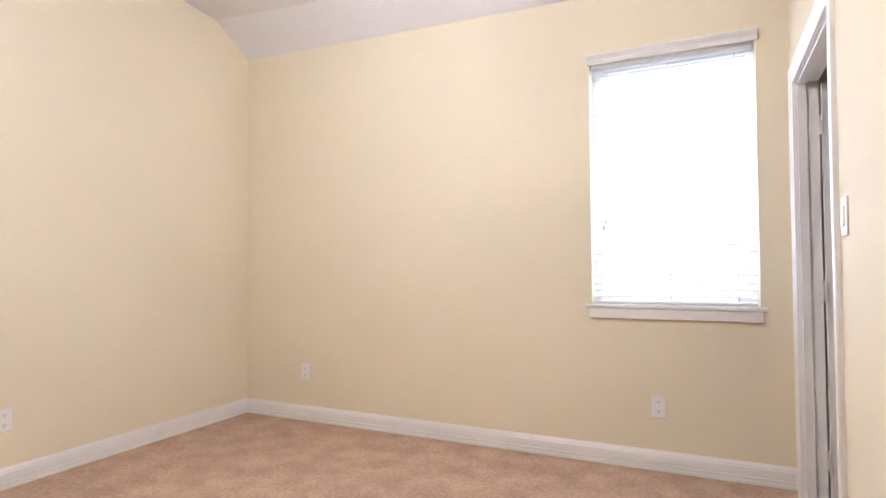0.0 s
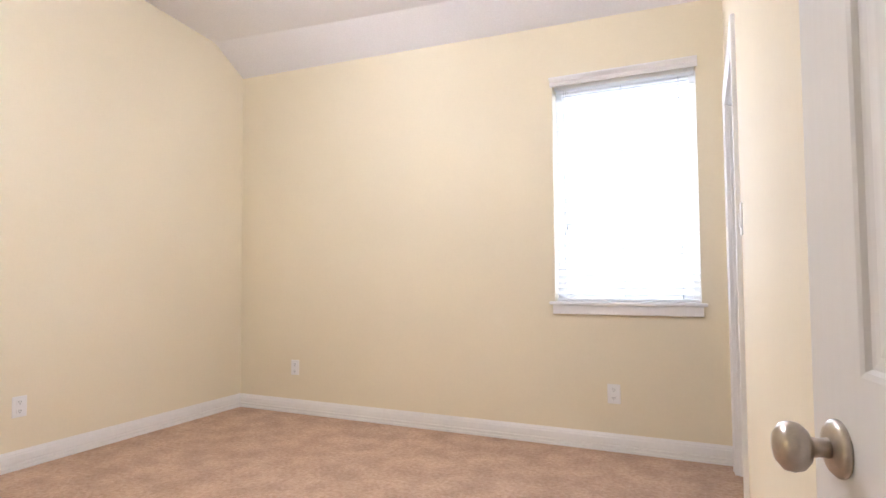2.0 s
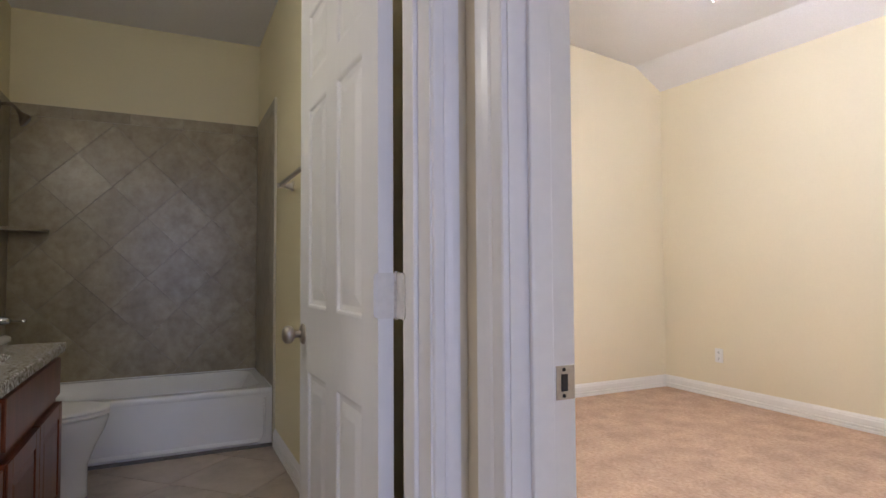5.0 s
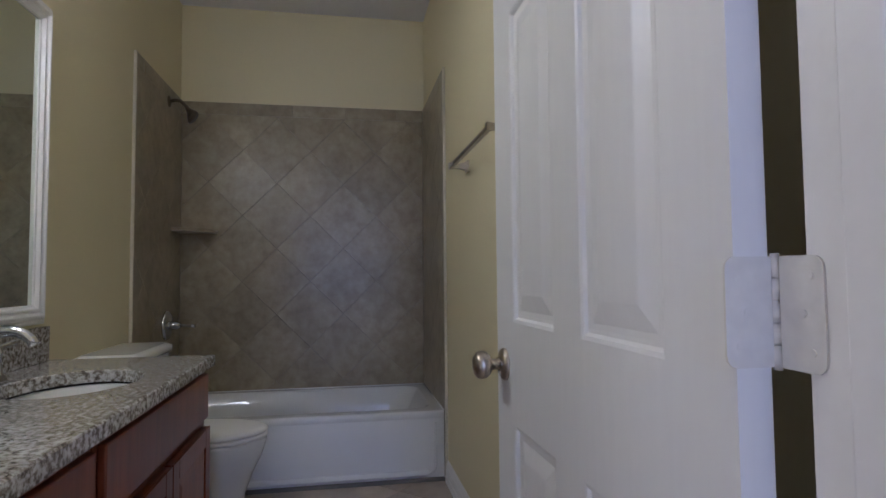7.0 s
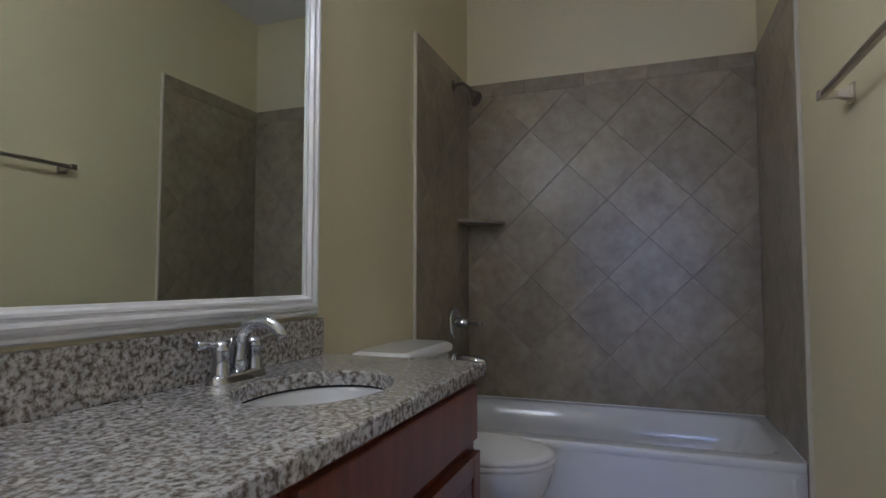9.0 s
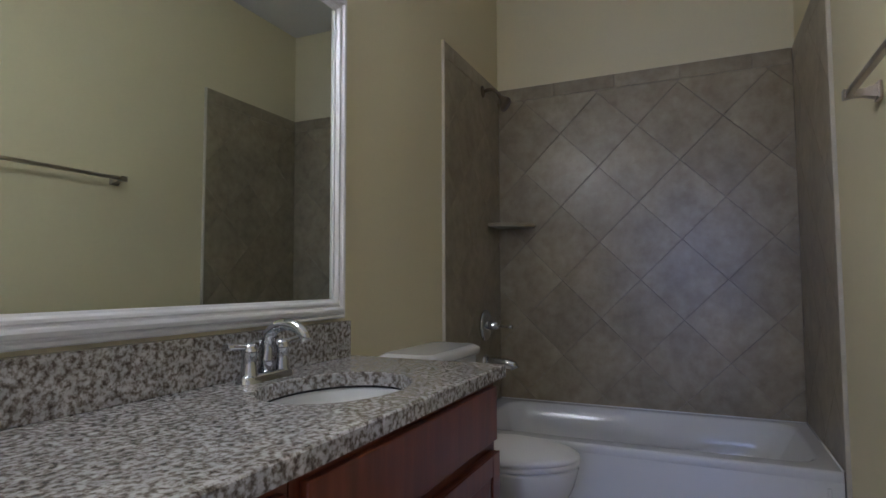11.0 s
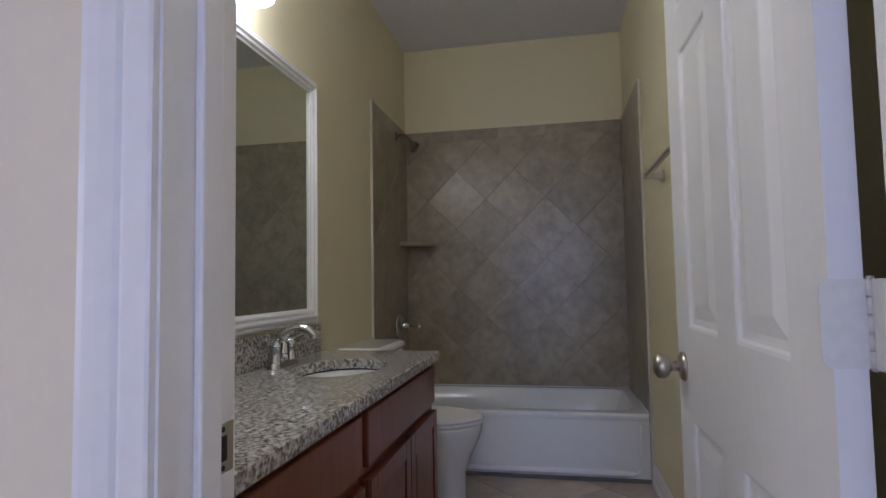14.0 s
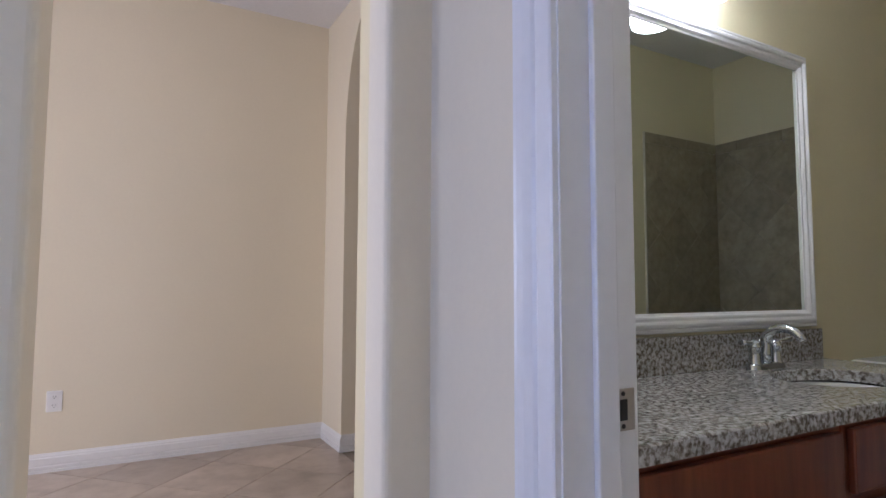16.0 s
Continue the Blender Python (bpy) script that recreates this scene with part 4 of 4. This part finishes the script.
# ---- towel bar ----
bar = thing("towel_bar", "square chrome towel bar fixed to the wall", "towel bar")
TBZ = 1.570
for x in (-2.405, -1.765):
    bm = NB()
    box(bm, x - 0.024, x + 0.024, Y_BR - 0.010, Y_BR, TBZ - 0.024, TBZ + 0.024, 0.003)
    p = part("mount_plate", bm, NICKEL, bar)
    bm = NB()
    prof = [(0.0, 0.017), (0.028, 0.010), (0.050, 0.010), (0.074, 0.013)]
    rings = [[bm.verts.new((x + sx * r, Y_BR - 0.010 - d, TBZ + sz * r)) for sx, sz in ((-1, -1), (1, -1), (1, 1), (-1, 1))] for d, r in prof]
    for a, b in zip(rings, rings[1:]):
        for k in range(4):
            bm.faces.new((a[k], a[(k + 1) % 4], b[(k + 1) % 4], b[k]))
    bm.faces.new(rings[-1])
    part("post", bm, NICKEL, p)
bm = NB()
box(bm, -2.405, -1.765, Y_BR - 0.080, Y_BR - 0.064, TBZ - 0.008, TBZ + 0.008, 0.002)
part("bar", bm, NICKEL, bar)

# ---- vanity ----
VX0, VX1, VYF, VT = -2.165, X_BATH - 0.002, -1.430, 0.824
CT0 = VT - 0.036


def cabinet(name, x0, x1, label, doors):
    root = thing(name, label, "cabinet")
    bm = NB()
    box(bm, x0, x0 + 0.018, Y_BL + 0.002, VYF - 0.019, FB + 0.10, CT0)
    box(bm, x1 - 0.018, x1, Y_BL + 0.002, VYF - 0.019, FB + 0.10, CT0)
    box(bm, x0 + 0.018, x1 - 0.018, Y_BL + 0.002, VYF - 0.019, FB + 0.10, FB + 0.118)
    box(bm, x0, x1, Y_BL + 0.002, VYF - 0.07, FB, FB + 0.0998)
    part("body", bm, WOOD, root)
    bm = NB()
    for q in ((x0, x0 + 0.045, FB + 0.10, CT0), (x1 - 0.045, x1, FB + 0.10, CT0), (x0 + 0.045, x1 - 0.045, FB + 0.10, FB + 0.145), (x0 + 0.045, x1 - 0.045, 0.575, 0.63), (x0 + 0.045, x1 - 0.045, CT0 - 0.04, CT0)):
        box(bm, q[0], q[1], VYF - 0.0188, VYF - 0.0002, q[2], q[3])
    part("face_frame", bm, WOOD, root)

    def front(nm, a, b, z0, z1, raised):
        bm = NB()
        box(bm, a, b, VYF, VYF + 0.019, z0, z1, 0.004)
        p = part(nm, bm, WOOD, root)
        if raised:
            bm = NB()
            w = 0.058
            for q in ((a, a + w, z0, z1), (b - w, b, z0, z1), (a + w, b - w, z0, z0 + w), (a + w, b - w, z1 - w, z1)):
                box(bm, q[0], q[1], VYF + 0.0192, VYF + 0.026, q[2], q[3], 0.0025)
            part("door_rail", bm, WOOD, p)
            bm = NB()
            i = w + 0.012
            vs0 = [bm.verts.new(v) for v in ((a + w, VYF + 0.0194, z0 + w), (b - w, VYF + 0.0194, z0 + w), (b - w, VYF + 0.0194, z1 - w), (a + w, VYF + 0.0194, z1 - w))]
            vs1 = [bm.verts.new(v) for v in ((a + i + 0.02, VYF + 0.0245, z0 + i + 0.02), (b - i - 0.02, VYF + 0.0245, z0 + i + 0.02), (b - i - 0.02, VYF + 0.0245, z1 - i - 0.02), (a + i + 0.02, VYF + 0.0245, z1 - i - 0.02))]
            for k in range(4):
                bm.faces.new((vs0[k], vs0[(k + 1) % 4], vs1[(k + 1) % 4], vs1[k]))
            bm.faces.new(vs1)
            part("door_panel", bm, WOOD, p)

    g = 0.022
    front("drawer_front", x0 + g, x1 - g, 0.618, 0.768, False)
    w = (x1 - x0 - 2 * g - 0.006 * (doors - 1)) / doors
    for k in range(doors):
        a = x0 + g + k * (w + 0.006)
        front("cabinet_door", a, a + w, FB + 0.125, 0.588, True)
    return root


cabinet("vanity_cabinet", VX0, -1.262, "cherry-stained vanity sink base under the granite top", 2)
cabinet("vanity_cabinet", -1.258, VX1, "cherry-stained vanity base cabinet beside the sink base", 2)

SKX, SKY, SKA, SKB = -1.708, -1.655, 0.212, 0.160
counter = thing("vanity_countertop", "speckled grey and black polished granite countertop", "countertop")
bm = NB()
CX0, CX1, CY0, CY1 = -2.197, X_BATH - 0.0015, Y_BL + 0.001, -1.402
n = 64
angs = [2 * math.pi * k / n for k in range(n)]


def on_rect(a):
    c, s = math.cos(a), math.sin(a)
    t = min(((CX1 if c > 0 else CX0) - SKX) / c if abs(c) > 1e-9 else 1e9, ((CY1 if s > 0 else CY0) - SKY) / s if abs(s) > 1e-9 else 1e9)
    return (SKX + c * t, SKY + s * t)


corner = [math.atan2(y - SKY, x - SKX) % (2 * math.pi) for x in (CX0, CX1) for y in (CY0, CY1)]
angs = sorted(angs + corner)
inner = [(SKX + SKA * math.cos(a), SKY + SKB * math.sin(a)) for a in angs]
outer = [on_rect(a) for a in angs]
e = 0.004


def shrunk(p):
    return (min(max(p[0], CX0 + e), CX1), min(max(p[1], CY0), CY1 - e))


ri = [bm.verts.new((x, y, CT0)) for x, y in inner], [bm.verts.new((x, y, VT - 0.003)) for x, y in inner], [bm.verts.new((SKX + (x - SKX) * 1.015, SKY + (y - SKY) * 1.015, VT)) for x, y in inner]
ro = [bm.verts.new((*shrunk(p), VT)) for p in outer], [bm.verts.new((*p, VT - e)) for p in outer], [bm.verts.new((*p, CT0)) for p in outer]
seq = [*ri, *ro, ri[0]]
for p, q in zip(seq, seq[1:]):
    for k in range(len(angs)):
        bm.faces.new((p[k], p[(k + 1) % len(angs)], q[(k + 1) % len(angs)], q[k]))
part("slab", bm, GRANITE, counter)
bm = NB()
box(bm, CX0 + 0.030, CX1, Y_BL + 0.001, Y_BL + 0.024, VT + 0.0005, VT + 0.117, 0.002)
part("backsplash", bm, GRANITE, counter)

sink = thing("sink_basin", "white oval undermount sink in the granite top", "sink")
prof = [(1.12, CT0 - 0.007), (1.0, CT0 - 0.007), (0.985, CT0 - 0.016), (0.93, CT0 - 0.05), (0.80, CT0 - 0.095), (0.55, CT0 - 0.125), (0.2, CT0 - 0.135), (0.0, CT0 - 0.136)]
part("bowl", lathe(NB(), prof, Matrix.Translation((SKX, SKY, 0)), 48, SKA * 1.02, SKB * 1.02), PORCELAIN, sink)
# thin black ring between the bowl rim and the slab's underside
part("rim_dark_ring", lathe(NB(), [(1.03, CT0 - 0.0066), (1.03, CT0 - 0.0005), (1.07, CT0 - 0.0005), (1.07, CT0 - 0.0066)], Matrix.Translation((SKX, SKY, 0)), 48, SKA, SKB), DARK, sink, "thin black ring under the counter edge")
part("drain", lathe(NB(), [(0, CT0 - 0.131), (0.02, CT0 - 0.131), (0.023, CT0 - 0.134)], Matrix.Translation((SKX, SKY, 0))), CHROME, sink)

tap = thing("sink_faucet", "chrome two-handle sink faucet with arched spout", "faucet", Matrix.Translation((SKX - 0.005, -1.880, VT)) @ Matrix.Diagonal((1.14, 1.14, 1.14, 1)))
bm = NB()
ring0 = rounded_rect(-0.080, 0.080, -0.024, 0.024, 0.0235, 0.0)
ring1 = rounded_rect(-0.078, 0.078, -0.022, 0.022, 0.0215, 0.012)
ring2 = rounded_rect(-0.070, 0.070, -0.016, 0.016, 0.0155, 0.018)
rr = [[bm.verts.new(p) for p in r] for r in (ring0, ring1, ring2)]
for p, q in zip(rr, rr[1:]):
    for k in range(len(p)):
        bm.faces.new((p[k], p[(k + 1) % len(p)], q[(k + 1) % len(p)], q[k])).smooth = True
bm.faces.new(rr[-1])
part("base_plate", bm, CHROME, tap)
arc = [(0, 0, 0.014), (0, 0.0, 0.045)]
for k in range(11):
    a = radians(180 - 16 * k)
    arc.append((0, 0.058 + 0.058 * math.cos(a), 0.070 + 0.052 * math.sin(a)))
part("spout", sweep(NB(), arc, [0.019, 0.016] + [0.0145 - 0.0002 * k for k in range(11)]), CHROME, tap)
for s in (-1, 1):
    h = part("handle", lathe(NB(), [(0.021, 0.012), (0.019, 0.020), (0.0155, 0.045), (0.0175, 0.062), (0.019, 0.070), (0.015, 0.080), (0.006, 0.085), (0, 0.086)], Matrix.Translation((s * 0.051, 0, 0))), CHROME, tap)
    part("lever", sweep(NB(), [(s * 0.051, 0, 0.074), (s * 0.074, 0.002, 0.077), (s * 0.102, 0.004, 0.080), (s * 0.124, 0.005, 0.082)], [0.008, 0.0065, 0.007, 0.0085]), CHROME, h)
part("lift_rod", tube(NB(), (0, -0.016, 0.015), (0, -0.016, 0.085), 0.003, segs=10), CHROME, tap)

mirror = thing("wall_mirror", "large wall mirror in a white moulded frame above the vanity", "mirror")
MX0, MX1, MZ0, MZ1 = -2.145, -0.60, 0.951, 2.024
fprof = [(0, 0), (0, 0.012), (0.004, 0.017), (0.011, 0.018), (0.014, 0.013), (0.017, 0.013), (0.021, 0.026), (0.030, 0.031), (0.036, 0.029), (0.039, 0.020), (0.043, 0.019), (0.047, 0.024), (0.053, 0.023), (0.058, 0.012), (0.064, 0.010), (0.064, 0)]
yw = Y_BL + 0.0215
for a, b, across in (((MX0, MZ0), (MX1, MZ0), (0, 1)), ((MX1, MZ0), (MX1, MZ1), (-1, 0)), ((MX1, MZ1), (MX0, MZ1), (0, -1)), ((MX0, MZ1), (MX0, MZ0), (1, 0))):
    bm = NB()
    extrude_profile(bm, fprof, (a[0], Y_BL + 0.001, a[1]), (b[0], Y_BL + 0.001, b[1]), (across[0], 0, across[1]), (0, 1, 0), 1, -1)
    part("frame_moulding", bm, TRIM, mirror)
bm = NB()
box(bm, MX0 + 0.055, MX1 - 0.055, Y_BL + 0.001, Y_BL + 0.007, MZ0 + 0.055, MZ1 - 0.055)
part("mirror_glass", bm, MIRROR, mirror)

lamp = thing("vanity_light", "vanity wall light with glowing white glass shades", "wall light")
bm = NB()
box(bm, -1.62, -1.10, Y_BL + 0.001, Y_BL + 0.03, 2.24, 2.34, 0.006)
part("back_plate", bm, NICKEL, lamp)
for x in (-1.40, -1.16):
    part("arm", sweep(NB(), [(x, Y_BL + 0.03, 2.29), (x, Y_BL + 0.09, 2.30), (x, Y_BL + 0.12, 2.27), (x, Y_BL + 0.12, 2.22)], 0.010), NICKEL, lamp)
    part("shade", lathe(NB(), [(0.02, 2.225), (0.055, 2.22), (0.072, 2.19), (0.076, 2.05), (0.072, 2.035), (0.0, 2.032)], Matrix.Translation((x, Y_BL + 0.12, 0))), VSHADE, lamp, "glowing white glass shade")

# ---- toilet ----
toilet = thing("toilet", "white two-piece toilet with closed lid beside the bathtub", "toilet", Matrix.Translation((-2.59, Y_BL, FB)) @ Matrix.Diagonal((1.02, 1.02, 0.985, 1)))


def egg(rx, front, back, cy, z, n=40):
    pts = []
    for k in range(n):
        a = 2 * math.pi * k / n
        s = math.sin(a)
        pts.append((rx * math.cos(a) * (1 - 0.10 * max(s, 0)), cy + (front if s > 0 else back) * s, z))
    return pts


def lofted(loops, cap0=True, cap1=True):
    bm = NB()
    rs = [[bm.verts.new(p) for p in l] for l in loops]
    for p, q in zip(rs, rs[1:]):
        for k in range(len(p)):
            bm.faces.new((p[k], p[(k + 1) % len(p)], q[(k + 1) % len(p)], q[k])).smooth = True
    if cap0:
        bm.faces.new(rs[0][::-1])
    if cap1:
        bm.faces.new(rs[-1])
    return bm


part("bowl", lofted([egg(0.142, 0.205, 0.24, 0.38, 0.0), egg(0.136, 0.20, 0.24, 0.38, 0.03), egg(0.130, 0.195, 0.23, 0.385, 0.15), egg(0.142, 0.215, 0.22, 0.395, 0.235), egg(0.168, 0.243, 0.21, 0.405, 0.315),
                     egg(0.180, 0.255, 0.22, 0.41, 0.375), egg(0.176, 0.250, 0.22, 0.41, 0.388)]), PORCELAIN, toilet)
part("seat", lofted([egg(0.178, 0.252, 0.20, 0.41, 0.389), egg(0.184, 0.258, 0.205, 0.41, 0.394), egg(0.184, 0.258, 0.205, 0.41, 0.404), egg(0.178, 0.252, 0.20, 0.41, 0.408)]), PLASTIC, toilet)
part("lid", lofted([egg(0.180, 0.254, 0.205, 0.41, 0.409), egg(0.185, 0.259, 0.208, 0.41, 0.414), egg(0.182, 0.256, 0.206, 0.41, 0.424), egg(0.165, 0.236, 0.19, 0.41, 0.430), egg(0.09, 0.15, 0.12, 0.41, 0.434)]), PLASTIC, toilet)
part("pedestal", lofted([rounded_rect(-0.10, 0.10, 0.05, 0.28, 0.03, 0.0), rounded_rect(-0.10, 0.10, 0.05, 0.28, 0.03, 0.30), rounded_rect(-0.16, 0.16, 0.03, 0.28, 0.03, 0.385)]), PORCELAIN, toilet)
part("tank", lofted([rounded_rect(-0.195, 0.195, 0.03, 0.20, 0.03, 0.386), rounded_rect(-0.215, 0.215, 0.018, 0.212, 0.03, 0.56), rounded_rect(-0.225, 0.225, 0.012, 0.218, 0.03, 0.735)]), PORCELAIN, toilet)
part("tank_lid", lofted([rounded_rect(-0.232, 0.232, 0.008, 0.226, 0.03, 0.736), rounded_rect(-0.238, 0.238, 0.004, 0.232, 0.032, 0.746), rounded_rect(-0.236, 0.236, 0.006, 0.230, 0.032, 0.766), rounded_rect(-0.215, 0.215, 0.025, 0.210, 0.03, 0.778)]), PORCELAIN, toilet)
part("flush_lever", sweep(NB(), [(-0.16, 0.218, 0.68), (-0.16, 0.236, 0.68), (-0.13, 0.240, 0.678), (-0.09, 0.240, 0.672)], [0.010, 0.008, 0.006, 0.007]), CHROME, toilet)

# ---- floor tiles ----
floor_ob = bpy.data.objects["floor"]


def lay(u0, u1, v0, v1, cu, cv, size, ob=floor_ob, z=FZ):
    for p in diamonds(u0, u1, v0, v1, cu, cv, size, 0.005):
        slab_tile("tile", p, 0.006, lambda u, v, w: (u, v, z - 0.004 + w), FLOOR_TILE, ob)


lay(TX1 + 0.012, -0.40, Y_BL, Y_BR, -2.55, -1.0, 0.455, bpy.data.objects["floor_bathroom"], FB)
lay(-0.40, 3.5, -1.70, Y_HALL + 0.06, -2.55, -1.0, 0.455)
lay(-1.06, 3.5, -4.78, -1.70, -2.55, -1.0, 0.455)
lay(-2.48, -1.06, AR0, AR1, -2.55, -1.0, 0.455)
